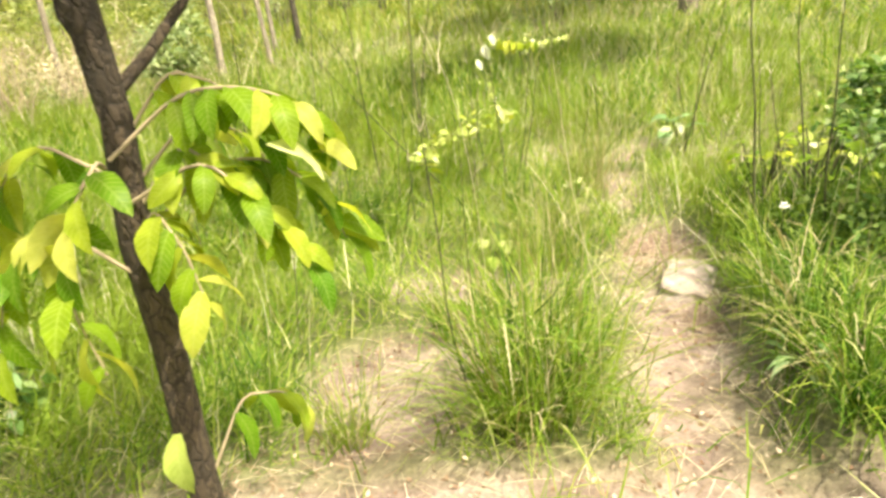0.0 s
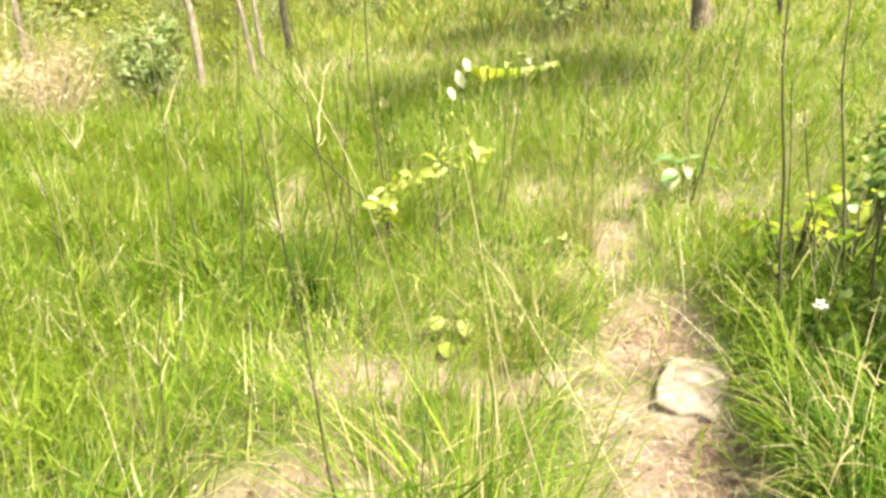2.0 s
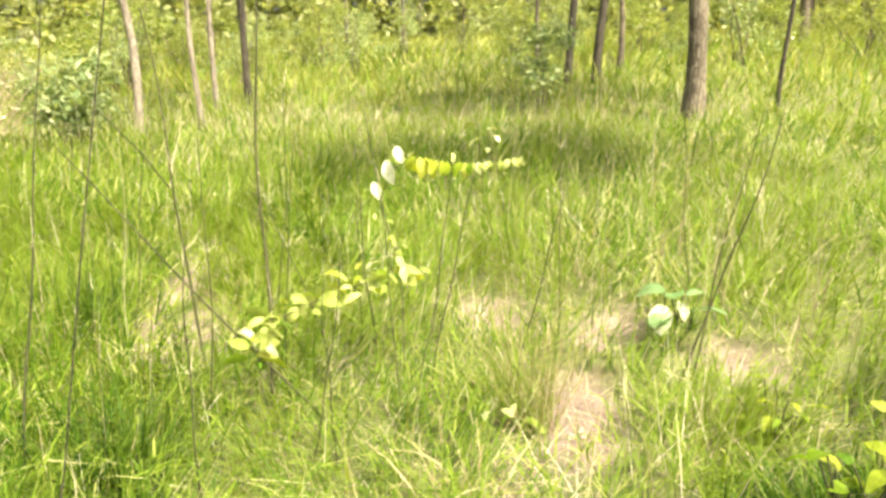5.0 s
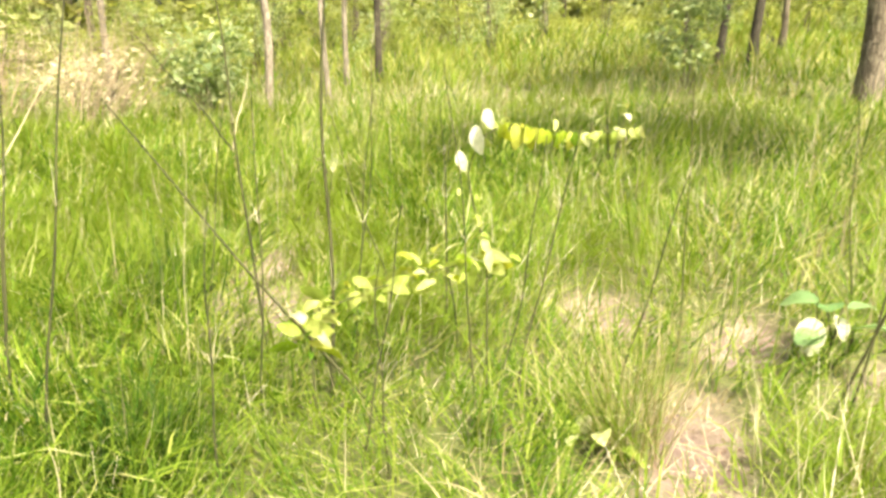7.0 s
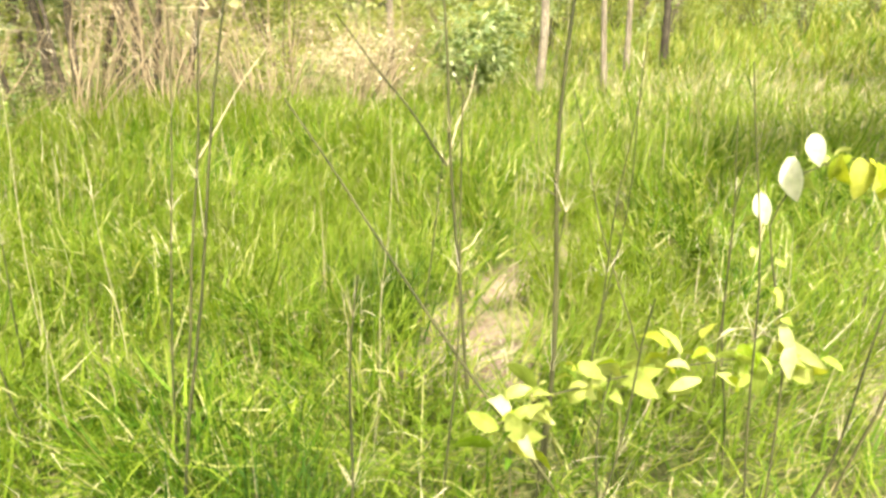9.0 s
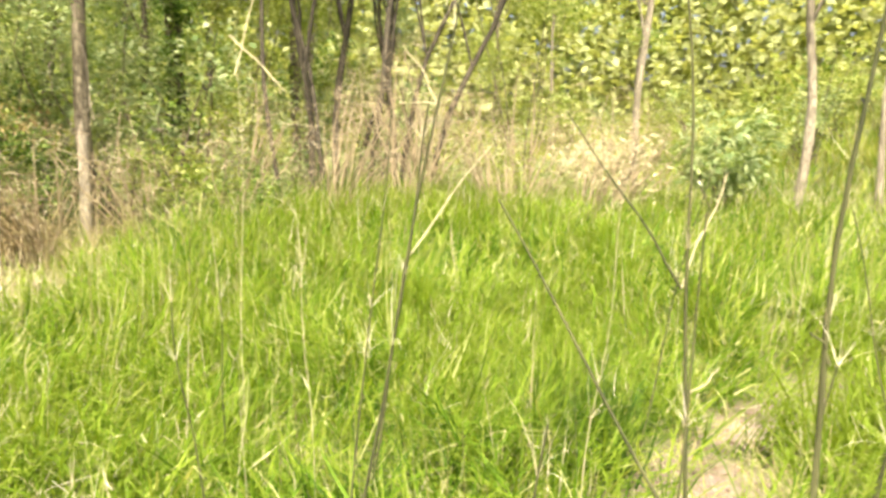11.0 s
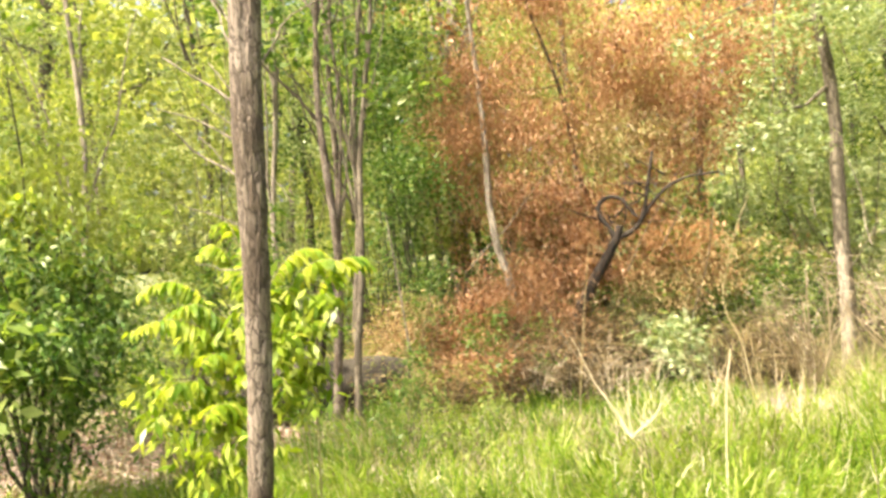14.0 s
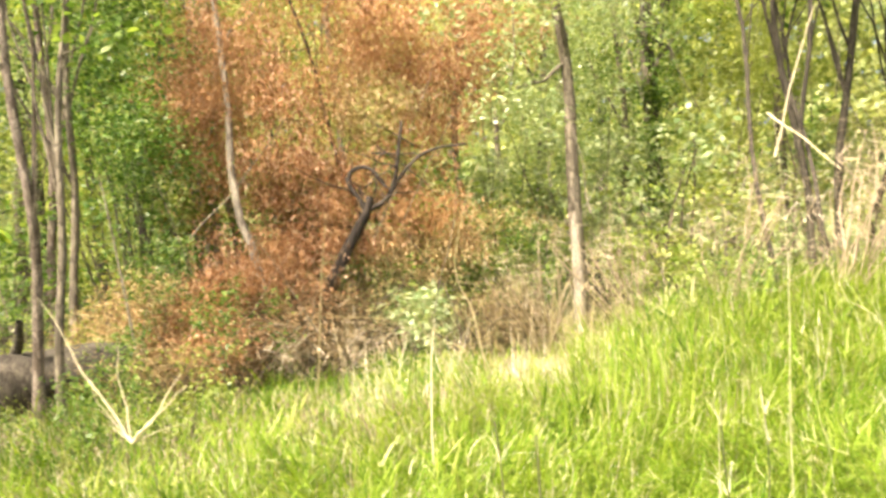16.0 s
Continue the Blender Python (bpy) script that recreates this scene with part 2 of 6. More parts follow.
M_SOIL, nt, p = material("soil")
geo = nt.nodes.new("ShaderNodeNewGeometry")
att = nt.nodes.new("ShaderNodeAttribute")
att.attribute_name = "bare"
n1 = node(nt, "ShaderNodeTexNoise", Scale=3.0, Detail=6.0, Roughness=0.6)
n2 = node(nt, "ShaderNodeTexNoise", Scale=45.0, Detail=5.0, Roughness=0.7)
n3 = node(nt, "ShaderNodeTexNoise", Scale=11.0, Detail=4.0, Roughness=0.6)
for n in (n1, n2, n3):
    nt.links.new(geo.outputs["Position"], n.inputs["Vector"])
sand = ramp(nt, n1.outputs["Fac"], [(0.3, (0.13, 0.092, 0.085)), (0.5, (0.26, 0.20, 0.175)), (0.7, (0.41, 0.335, 0.30))])
sand = mixed(nt, 0.6, sand, ramp(nt, n2.outputs["Fac"], [(0.33, (0.45, 0.38, 0.32)), (0.55, (1, 1, 1))]), "MULTIPLY")
sand = mixed(nt, ramp(nt, n3.outputs["Fac"], [(0.5, (0, 0, 0)), (0.68, (0.75, 0.75, 0.75))]), sand, (0.10, 0.075, 0.055))
thatch = ramp(nt, n2.outputs["Fac"], [(0.3, (0.04, 0.05, 0.015)), (0.5, (0.10, 0.12, 0.035)), (0.7, (0.20, 0.20, 0.08))])
nt.links.new(mixed(nt, att.outputs["Fac"], thatch, sand), p.inputs["Base Color"])
p.inputs["Roughness"].default_value = 0.95
b = node(nt, "ShaderNodeBump", Strength=0.7, Distance=0.02)
nt.links.new(n2.outputs["Fac"], b.inputs["Height"])
nt.links.new(b.outputs[0], p.inputs["Normal"])

M_STONE, nt, p = material("stone_pale")
geo = nt.nodes.new("ShaderNodeNewGeometry")
n1 = node(nt, "ShaderNodeTexNoise", Scale=14.0, Detail=7.0, Roughness=0.65)
nt.links.new(geo.outputs["Position"], n1.inputs["Vector"])
nt.links.new(ramp(nt, n1.outputs["Fac"], [(0.3, (0.13, 0.10, 0.085)), (0.5, (0.27, 0.225, 0.20)), (0.7, (0.44, 0.39, 0.36))]), p.inputs["Base Color"])
p.inputs["Roughness"].default_value = 0.85
b = node(nt, "ShaderNodeBump", Strength=0.5, Distance=0.02)
nt.links.new(n1.outputs["Fac"], b.inputs["Height"])
nt.links.new(b.outputs[0], p.inputs["Normal"])
M_PETAL, nt, p = material("petal_white")
p.inputs["Base Color"].default_value, p.inputs["Roughness"].default_value = (0.82, 0.82, 0.78, 1), 0.4


# ---------------------------------------------------------------- mesh helpers
def mesh_of(name, V, F, mat, smooth=False):
    """A mesh from arrays of places and of faces with one number of corners."""
    V, F = np.asarray(V, np.float32), np.asarray(F, np.int32)
    me = bpy.data.meshes.new(name)
    me.vertices.add(len(V))
    me.vertices.foreach_set("co", V.ravel())
    me.loops.add(F.size)
    me.loops.foreach_set("vertex_index", F.ravel())
    me.polygons.add(len(F))
    me.polygons.foreach_set("loop_start", np.arange(len(F), dtype=np.int32) * F.shape[1])
    me.update(calc_edges=True)
    me.validate()
    if smooth:
        me.shade_smooth()
    me.materials.append(mat)
    return me


def thing(name, label, category, at=(0, 0, 0), group="", kind=""):
    ob = tagged(new(name), label, category, group, kind)
    ob.location = at
    return ob


def part(name, V, F, mat, parent, label="", smooth=False):
    ob = new(name, mesh_of(name, V, F, mat, smooth))
    ob.parent = parent
    return tagged(ob, label)


def joined(pieces):
    """Arrays of several pieces as one."""
    Vs, Fs, k = [], [], 0
    for V, F in pieces:
        Vs.append(V), Fs.append(np.asarray(F) + k)
        k += len(V)
    return np.concatenate(Vs), np.concatenate(Fs)


def unit(a):
    return a / np.maximum(np.linalg.norm(a, axis=-1, keepdims=True), 1e-9)


def tube(points, radii, sides=8, rough=0.0, r=rng):
    """A tapered limb along points."""
    P, R = np.array(points, float), np.array(radii, float)
    T = unit(np.gradient(P, axis=0))
    A = unit(np.cross(T, np.array([0.31, 0.95, 0.08])))
    B = np.cross(T, A)
    a = np.linspace(0, 2 * np.pi, sides, endpoint=False)
    ring = np.cos(a)[None, :, None] * A[:, None] + np.sin(a)[None, :, None] * B[:, None]
    wob = 1 + rough * r.normal(size=(len(P), sides, 1))
    V = (P[:, None] + ring * R[:, None, None] * wob).reshape(-1, 3)
    i, j = np.meshgrid(np.arange(len(P) - 1), np.arange(sides), indexing="ij")
    F = np.stack([i * sides + j, i * sides + (j + 1) % sides, (i + 1) * sides + (j + 1) % sides, (i + 1) * sides + j], -1).reshape(-1, 4)
    return V, F


def bent(a, b, n, sway, r=rng):
    """A wavering line from a to b."""
    u = np.linspace(0, 1, n)[:, None]
    P = np.array(a) * (1 - u) + np.array(b) * u
    ph = r.uniform(0, 6.28, (2, 3))
    w = np.sin(u * 5 + ph[0]) + 0.5 * np.sin(u * 11 + ph[1]) - (np.sin(ph[0]) + 0.5 * np.sin(ph[1]))
    return P + sway * w * np.minimum(1, 3 * u) * (1, 1, 0.3)


def blades(P, h, w, az, lean, curl, segs=3, twist=None):
    """Curved ribbons of grass from their feet P."""
    n = len(P)
    d = np.stack([np.cos(az), np.sin(az), 0 * az], -1)
    tw = az + np.pi / 2 + (0 if twist is None else twist)
    s = np.stack([np.cos(tw), np.sin(tw), 0 * az], -1)
    V = np.empty((n, segs + 1, 2, 3))
    p = P.copy()
    for k in range(segs + 1):
        u = k / segs
        wk = (w * (1 - 0.92 * u**1.6) / 2)[:, None]
        V[:, k, 0], V[:, k, 1] = p - s * wk, p + s * wk
        th = lean + curl * (u + 0.5 / segs)
        p = p + (h / segs)[:, None] * (np.sin(th)[:, None] * d + np.cos(th)[:, None] * (0, 0, 1))
    i = np.arange(n)[:, None] * (2 * (segs + 1)) + np.arange(segs)[None] * 2
    F = np.stack([i, i + 1, i + 3, i + 2], -1).reshape(-1, 4)
    return V.reshape(-1, 3), F


def leaves(C, L, W, r=rng, droop=0.3, flat=1.0):
    """Small folded leaves, one quad a leaf, at the places C."""
    n = len(C)
    d = r.normal(size=(n, 3)) * (1, 1, 0.6) - (0, 0, droop)
    d = unit(d)
    up = unit(r.normal(size=(n, 3)) + (0, 0, flat))
    s = unit(np.cross(d, up))
    up = np.cross(s, d)
    L, W = np.broadcast_to(L, n)[:, None] * r.uniform(0.65, 1.3, (n, 1)), np.broadcast_to(W, n)[:, None] * r.uniform(0.7, 1.25, (n, 1))
    mid = C + d * L * 0.45
    V = np.stack([C, mid - s * W / 2 + up * W * 0.18, C + d * L, mid + s * W / 2 + up * W * 0.18], 1).reshape(-1, 3)
    return V, np.arange(4 * n).reshape(-1, 4)


def tufts(blobs, twigs, each, spread, r=rng, per=9):
    """Leaf places: twigs gathered in flattened sprays, thicker to the outside of blobs of (x, y, z, rx, ry, rz)."""
    B = np.array(blobs, float)
    vol = (B[:, 3] * B[:, 4] * B[:, 5]) ** 0.67
    m = max(5, twigs // per)
    pick = r.choice(len(B), m, p=vol / vol.sum())
    q = unit(r.normal(size=(m, 3))) * r.uniform(0.2, 1.0, (m, 1)) ** 0.55
    C = B[pick, :3] + q * B[pick, 3:]
    size = B[pick, 3:] * r.uniform(0.10, 0.30, (m, 1)) * (1, 1, 0.6)
    own = np.concatenate([np.arange(m), r.integers(0, m, twigs - m)]) if twigs > m else np.arange(twigs)
    T = C[own] + r.normal(size=(len(own), 3)) * size[own]
    return (T[:, None] + r.normal(size=(len(own), each, 3)) * spread * 0.75).reshape(-1, 3), T


def big_leaf(L, W, droop=0.6, fold=0.22, n=6):
    """A broad leaf along +y from its stalk, folded at the midrib and hanging at the tip."""
    V, p, th = [], np.zeros(3), 0.25
    for k in range(n + 1):
        u = k / n
        w = W / 2 * (np.sin(np.pi * min(1, u * 0.96 + 0.04)) ** 0.75) * (1 - 0.25 * u)
        for x in (-1, 0, 1):
            V.append(p + (x * w, 0, abs(x) * w * fold + 0.022 * np.sin(11 * u + 2 * x) * abs(x)))
        p = p + np.array([0, math.cos(th), math.sin(th)]) * L / n
        th -= droop * 2 / n
    F = [(3 * k + x, 3 * k + x + 1, 3 * k + x + 4, 3 * k + x + 3) for k in range(n) for x in (0, 1)]
    return np.array(V), np.array(F)


LEAF_MESH = {}


def put_leaf(parent, at, yaw, pitch, L, mat, roll=0.0, wide=0.5, droop=0.6, name="leaf", label=""):
    """A large leaf as a part. yaw: the way it points, degrees to the left of +y."""
    key = (mat.name, round(wide, 2), round(droop, 1))
    if key not in LEAF_MESH:
        LEAF_MESH[key] = mesh_of("leaf", *big_leaf(1.0, wide, droop), mat, True)
    ob = new(name, LEAF_MESH[key])
    ob.parent = parent
    ob.matrix_basis = pose(*at, pitch, roll, yaw) @ Matrix.Diagonal((L, L, L, 1))
    return tagged(ob, label)


# ---------------------------------------------------------------- the lie of the land
def wave(x, y, s, seed):
    q = np.random.default_rng(seed)
    out = 0
    for k in range(6):
        a, f, ph = q.uniform(0, 6.28), s * q.uniform(0.6, 1.8), q.uniform(0, 6.28)
        out = out + np.sin((x * np.cos(a) + y * np.sin(a)) * f + ph)
    return out / 6


def bare(x, y):
    """How bare the sandy ground is, 0 to 1."""
    x, y = x + 0.16 * wave(x, y, 3.5, 3), y + 0.16 * wave(x, y, 3.5, 4)
    out = 0 * x
    for cx, cy, rx, ry in (
        (-0.02, 2.38, 0.36, 0.52), (1.0, 2.15, 0.29, 0.7), (1.12, 2.95, 0.27, 0.6), (1.28, 3.55, 0.22, 0.55), (0.3, 1.5, 1.5, 0.36), (1.18, 4.80, 0.19, 0.45), (0.98, 4.22, 0.16, 0.26), (0.12, 3.36, 0.44, 0.20), (0.70, 3.15, 0.35, 0.16), 
        (-0.92, 5.55, 0.52, 0.42), (0.80, 5.95, 0.27, 0.25), (1.40, 5.70, 0.22, 0.30), (2.0, 5.35, 0.20, 0.18), 
        (-1.8, 4.5, 0.26, 0.20), (-4.8, -0.8, 1.2, 0.6), (-5.8, -1.5, 1.2, 0.6), (-3.6, -2.2, 1.1, 0.8), (-5.8, 3.9, 0.5, 0.35), (-1.2, 6.6, 0.30, 0.6)):
        d = ((x - cx) / rx) ** 2 + ((y - cy) / ry) ** 2
        out = np.maximum(out, np.clip(1.45 - d, 0, 1))
    return out * np.clip(1.0 + 0.8 * wave(x, y, 5.0, 14), 0, 1)


def bank_line(y):
    """Where the low bank beside the path begins."""
    return 1.26 + 0.24 * np.clip((y - 2.4) / 1.1, 0, 1)


def land(x, y):
    rise = np.maximum(0, y - 5.5 + 0.3 * np.clip(x, -9, 9))
    z = 0.115 * rise * rise / (rise + 1.0)
    z = 3.2 * (1 - np.exp(-z / 3.2))
    z = z + 0.03 * wave(x, y, 1.6, 5) * np.exp(-((x * x + y * y) / 900)) - 0.05 * bare(x, y)
    z = z + 0.42 * np.exp(-(((x + 5.3) / 1.9) ** 2 + ((y - 7.0) / 1.7) ** 2))
    bank = np.clip((x - bank_line(y) - 0.07 * wave(x, y, 4, 6)) / 0.10, 0, 1) * np.clip((4.3 - y) / 0.5, 0, 1)
    return z + 0.14 * bank


def on(x, y):
    return float(land(np.array([x]), np.array([y]))[0])


k = 300
u = np.linspace(-1, 1, k + 1)
ax = 350 * np.sinh(6.4 * u) / np.sinh(6.4)
X, Y = np.meshgrid(ax - 0.2, ax + 3.0)
Zg = land(X, Y)
i, j = np.meshgrid(np.arange(k), np.arange(k), indexing="ij")
F = np.stack([i * (k + 1) + j, i * (k + 1) + j + 1, (i + 1) * (k + 1) + j + 1, (i + 1) * (k + 1) + j], -1).reshape(-1, 4)
ground = new("ground", mesh_of("ground", np.stack([X, Y, Zg], -1).reshape(-1, 3), F, M_SOIL, True))
ground.data.attributes.new("bare", "FLOAT", "POINT").data.foreach_set("value", bare(X, Y).ravel().astype(np.float32))
tagged(ground, "pale sandy soil with litter under the grass", "ground", kind="structure")

# ---------------------------------------------------------------- grass
def in_view(x, y, far=0.0):
    yaw = np.degrees(np.arctan2(-(x - 0.6), y - 1.6))
    d = np.hypot(x - 0.6, y - 1.6)
    return ((yaw > -46) & (yaw < 158)) | (d < 1.4)


def scatter(n, box, keep, r=rng):
    x, y = r.uniform(box[0], box[1], n), r.uniform(box[2], box[3], n)
    ok = keep(x, y) > r.uniform(0, 1, n)
    return x[ok], y[ok]


def stand(name, n, box, keep, height, width, mat, label, lean=(0.05, 0.5), curl=(0.2, 1.2), segs=3, widen=6.0, seed=1, clump=0.0, seen=True, lift=0.0, thin=0.93):
    """A stand of grass as one object."""
    r = np.random.default_rng(seed)
    x, y = scatter(n, box, lambda a, b: keep(a, b) * (in_view(a, b) if seen else ~in_view(a, b)), r)
    if clump:
        ci, cj = np.round(x / clump + 0.35 * wave(x, y, 1.1, 11)), np.round(y / clump + 0.35 * wave(x, y, 1.1, 12))
        cx = (ci + 0.5 * np.sin(37.7 * ci + 91.3 * cj)) * clump
        cy = (cj + 0.5 * np.sin(71.9 * ci - 53.1 * cj)) * clump
        pull = r.uniform(0.15, 0.75, len(x))
        x, y = x + (cx - x) * pull, y + (cy - y) * pull
    ok = r.uniform(0, 1, len(x)) > thin * np.where(y < 3.7, 1.0, 0.95) * np.clip(bare(x, y) * 1.5 - 0.25, 0, 1)
    x, y = x[ok], y[ok]
    d = np.hypot(x - 0.5, y - 2.8)
    tall = 0.82 + 0.42 * wave(x, y, 1.4, 8) + 0.30 * wave(x, y, 5.5, 9)
    h = height(x, y) * tall * (0.4 + 0.85 * r.uniform(0, 1, len(x)) ** 0.8)
    w = width * r.uniform(0.6, 1.35, len(x)) * (1 + d / widen)
    P = np.stack([x, y, land(x, y) - 0.01 + lift * r.uniform(0, 1, len(x)) ** 0.8 * tall], -1)
    way = 5 * wave(x, y, 2.6, 15) + r.normal(0, 1.3, len(x))
    V, F = blades(P, h, w, way, r.uniform(*lean, len(x)), r.uniform(*curl, len(x)), segs, r.normal(0, 0.9, len(x)))
    return tagged(new(name, mesh_of(name, V, F, mat)), label, "grass", kind="stuff")


def wood_edge(x, y):
    """1 where the meadow is, 0 in the wood to the west."""
    return 1 / (1 + np.exp(-3.0 * (x + 3.45 + 1.05 * np.clip(y - 2.7, 0, 5) + 0.35 * wave(x, y, 2.2, 21))))


def clearing(x, y):
    """1 in the open sandy ground under the trees."""
    return np.clip(2.0 - 1.4 * (((x + 4.7) / 1.6) ** 2 + ((y + 1.35) / 1.45) ** 2), 0, 1)


def meadow(x, y):
    d = np.hypot(x - 0.5, y - 2.8)
    return np.clip((1 - np.where(y < 3.5, 0.97, 0.86) * bare(x, y)) * (1 - 0.93 * clearing(x, y)) * wood_edge(x, y) / (1 + (d / 5.0) ** 1.7), 0, 1)


def lush(x, y):
    """The rank stand left of the path."""
    return 1 / (1 + np.exp((x + 0.9 - 0.25 * (y - 3.5)) * 3.5)) * np.clip((9.5 - y) / 2, 0, 1)


def middle(x, y):
    """The greener sward along the path."""
    return np.exp(-(((x - 0.4) / 0.9) ** 2 + ((y - 4.0) / 1.6) ** 2))


def bank_right(x, y):
    return np.clip((x - bank_line(y) - 0.03) / 0.12, 0, 1) * np.clip((4.5 - y) / 0.4, 0, 1)


BOX = (-16, 11, -7, 26)
def rank_height(x, y):
    """Shorter towards the dead tree, taller to the north."""
    return 0.44 + 0.20 * np.clip((y - 3.3) / 1.6, 0, 1) - 0.10 * np.clip((-2.6 - x) / 1.5, 0, 1) * np.clip((5.0 - y) / 1.5, 0, 1)


stand("meadow_grass", 330000, BOX, lambda x, y: meadow(x, y) * (1 - 0.6 * lush(x, y)) * (1 - 0.8 * bank_right(x, y)), lambda x, y: 0.38 + 0.10 * np.clip((y - 4) / 4, 0, 1.5), 0.0052, M_GRASS,
      "fine green meadow grass, thick and knee high", lean=(0.0, 0.9), curl=(-0.2, 1.8), seed=1, clump=0.26, widen=5.0)
stand("meadow_leaves", 200000, (-7, 6, 0.5, 11), lambda x, y: meadow(x, y) * (1 - 0.6 * lush(x, y)) * (1 - 0.8 * bank_right(x, y)), lambda x, y: 0.21 + 0 * x, 0.0046, M_GRASS,
      "short leaf blades on the culms of the meadow grass", lean=(0.3, 1.5), curl=(-0.5, 1.2), seed=11, clump=0.24, widen=5.0, segs=2, lift=0.24)
stand("rank_grass", 120000, (-11, 1.2, -2.5, 10), lambda x, y: meadow(x, y) * 1.5 * lush(x, y), rank_height, 0.0062, M_LUSH,
      "tall bright green grass with arching blades", lean=(0.0, 1.0), curl=(-0.4, 2.5), seed=2, clump=0.36, widen=10.0)
stand("rank_leaves", 165000, (-9, 1.2, 0, 9), lambda x, y: meadow(x, y) * 1.5 * lush(x, y), lambda x, y: 0.48 * rank_height(x, y), 0.0062, M_LUSH,
      "short leaf blades on the culms of the rank grass", lean=(0.3, 1.6), curl=(-0.6, 1.4), seed=12, clump=0.32, widen=9.0, segs=2, lift=0.36)
stand("brown_stalks", 9000, (-6.5, 2.6, 2.2, 11), lambda x, y: meadow(x, y) * np.clip(0.15 + 1.2 * wave(x, y, 2.3, 31), 0, 1) * ((x < -0.5) | (y > 5.2)), lambda x, y: 0.80 + 0 * x, 0.0026, M_TWIGGY,
      "thin brown seed stalks standing in loose groups above the grass", lean=(0.0, 0.22), curl=(-0.15, 0.3), seed=21, clump=0.5, widen=7.0)
stand("bank_grass", 70000, (1.2, 4.2, 0.6, 4.6), lambda x, y: bank_right(x, y) * np.clip(1.2 - np.hypot(x - 1.8, y - 2.6) / 3, 0, 1), lambda x, y: 0.27 + 0 * x, 0.0062, M_BANKSHADE,
      "grass on a low bank beside the path, shade put into its deep green", lean=(0.1, 1.3), curl=(-0.3, 1.7), seed=3, clump=0.25)
stand("bank_blades", 5200, (1.25, 2.5, 1.0, 3.6), lambda x, y: 0.5 * bank_right(x, y), lambda x, y: 0.44 + 0 * x, 0.0095, M_LUSH,
      "broad arching grass blades hanging over the path from the bank", lean=(0.2, 1.0), curl=(1.0, 2.8), seed=23, segs=6, clump=0.42, widen=12.0)
stand("dry_grass", 80000, BOX, lambda x, y: ((0.9 - 0.35 * middle(x, y)) * (0.4 + 0.6 * np.clip((y - 3.3) / 1.2, 0, 1)) + 2.5 * np.clip((y - 8.0) / 4, 0, 1)) * meadow(x, y) + 0.06 * bare(x, y) * (np.hypot(x, y - 3) < 5), lambda x, y: 0.32 + 0 * x, 0.0036, M_DRYG,
      "dry straw-coloured blades among the green grass", lean=(0.1, 1.2), curl=(0.2, 1.6), seed=4, widen=5.0)
stand("dry_tangle", 21000, (-10.5, -2.8, 2.2, 10.5), lambda x, y: 0.6 * np.exp(-(((x + 5.6 + 0.12 * (y - 4)) / 1.3) ** 2)) * np.clip((y - 2.9) / 0.8, 0, 1), lambda x, y: 0.55 + 0 * x, 0.0035, M_DRYG,
      "tangled dry grass at the edge of the wood", lean=(0.4, 1.7), curl=(-1.6, 2.2), seed=5, segs=4)
stand("pale_wisps", 15000, (-6.5, 1.5, 0.8, 8), lambda x, y: meadow(x, y) * (0.1 + 0.8 * lush(x, y)), lambda x, y: 0.20 + 0 * x, 0.0022, M_STRAW,
      "bleached curling leaf wisps on dead grass culms", lean=(0.0, 2.2), curl=(-2.2, 2.2), seed=17, segs=4, widen=7.0, lift=0.40)
stand("edge_grass", 26000, (-7.5, -2.6, -0.3, 3.6), lambda x, y: (1 - wood_edge(x, y)) * (1 - clearing(x, y)) * (x > -5.3), lambda x, y: 0.24 + 0 * x, 0.005, M_TWIGGY,
      "short half-dry grass and stalks under the dead tree", lean=(0.3, 1.6), curl=(-0.8, 1.8), seed=15)
stand("shade_grass", 14000, (-7.5, -2.6, -0.3, 3.6), lambda x, y: (1 - wood_edge(x, y)) * (1 - clearing(x, y)) * (x > -6.8), lambda x, y: 0.28 + 0 * x, 0.007, M_DEEP,
      "sparse green grass under the dead tree", lean=(0.1, 1.0), curl=(0, 1.8), seed=16)
stand("edge_wisps", 4200, (-8.0, -2.4, 0.6, 8.5), lambda x, y: 3.2 * wood_edge(x, y) * (1 - wood_edge(x, y)) * (1 - clearing(x, y)), lambda x, y: 0.55 + 0 * x, 0.0026, M_DRYG,
      "dull curving dry stalks where the grass meets the wood", lean=(0.1, 1.3), curl=(-1.4, 1.8), seed=22, segs=6, widen=9.0)
stand("far_grass", 60000, (-26, 26, 13, 70), lambda x, y: 1 / (1 + (y / 22) ** 2), lambda x, y: 0.5 + 0 * x, 0.02, M_FARGRASS,
      "yellow-green grass of the far meadow", seed=6, widen=14.0, segs=2)
stand("arching_grass", 26000, (-9, 3.5, -2, 11), lambda x, y: meadow(x, y) * (0.35 + lush(x, y)), lambda x, y: np.where(lush(x, y) > 0.3, 1.15 * rank_height(x, y), 0.58), 0.0066, M_LUSH,
      "long arching grass blades above the rest", lean=(0.1, 0.9), curl=(0.6, 2.6), segs=5, seed=7, widen=9.0)
stand("pale_straws", 32000, (-9, 4, -2, 13), lambda x, y: (1 - 0.5 * middle(x, y)) * meadow(x, y) * (0.5 + 0.5 * np.clip((y - 3.5) / 2, 0, 1)) + 0.05 * bare(x, y), lambda x, y: 0.50 + 0 * x, 0.0028, M_STRAW,
      "thin bleached straws standing and leaning in the grass", lean=(0.0, 1.3), curl=(-0.3, 0.8), seed=8, widen=7.0)
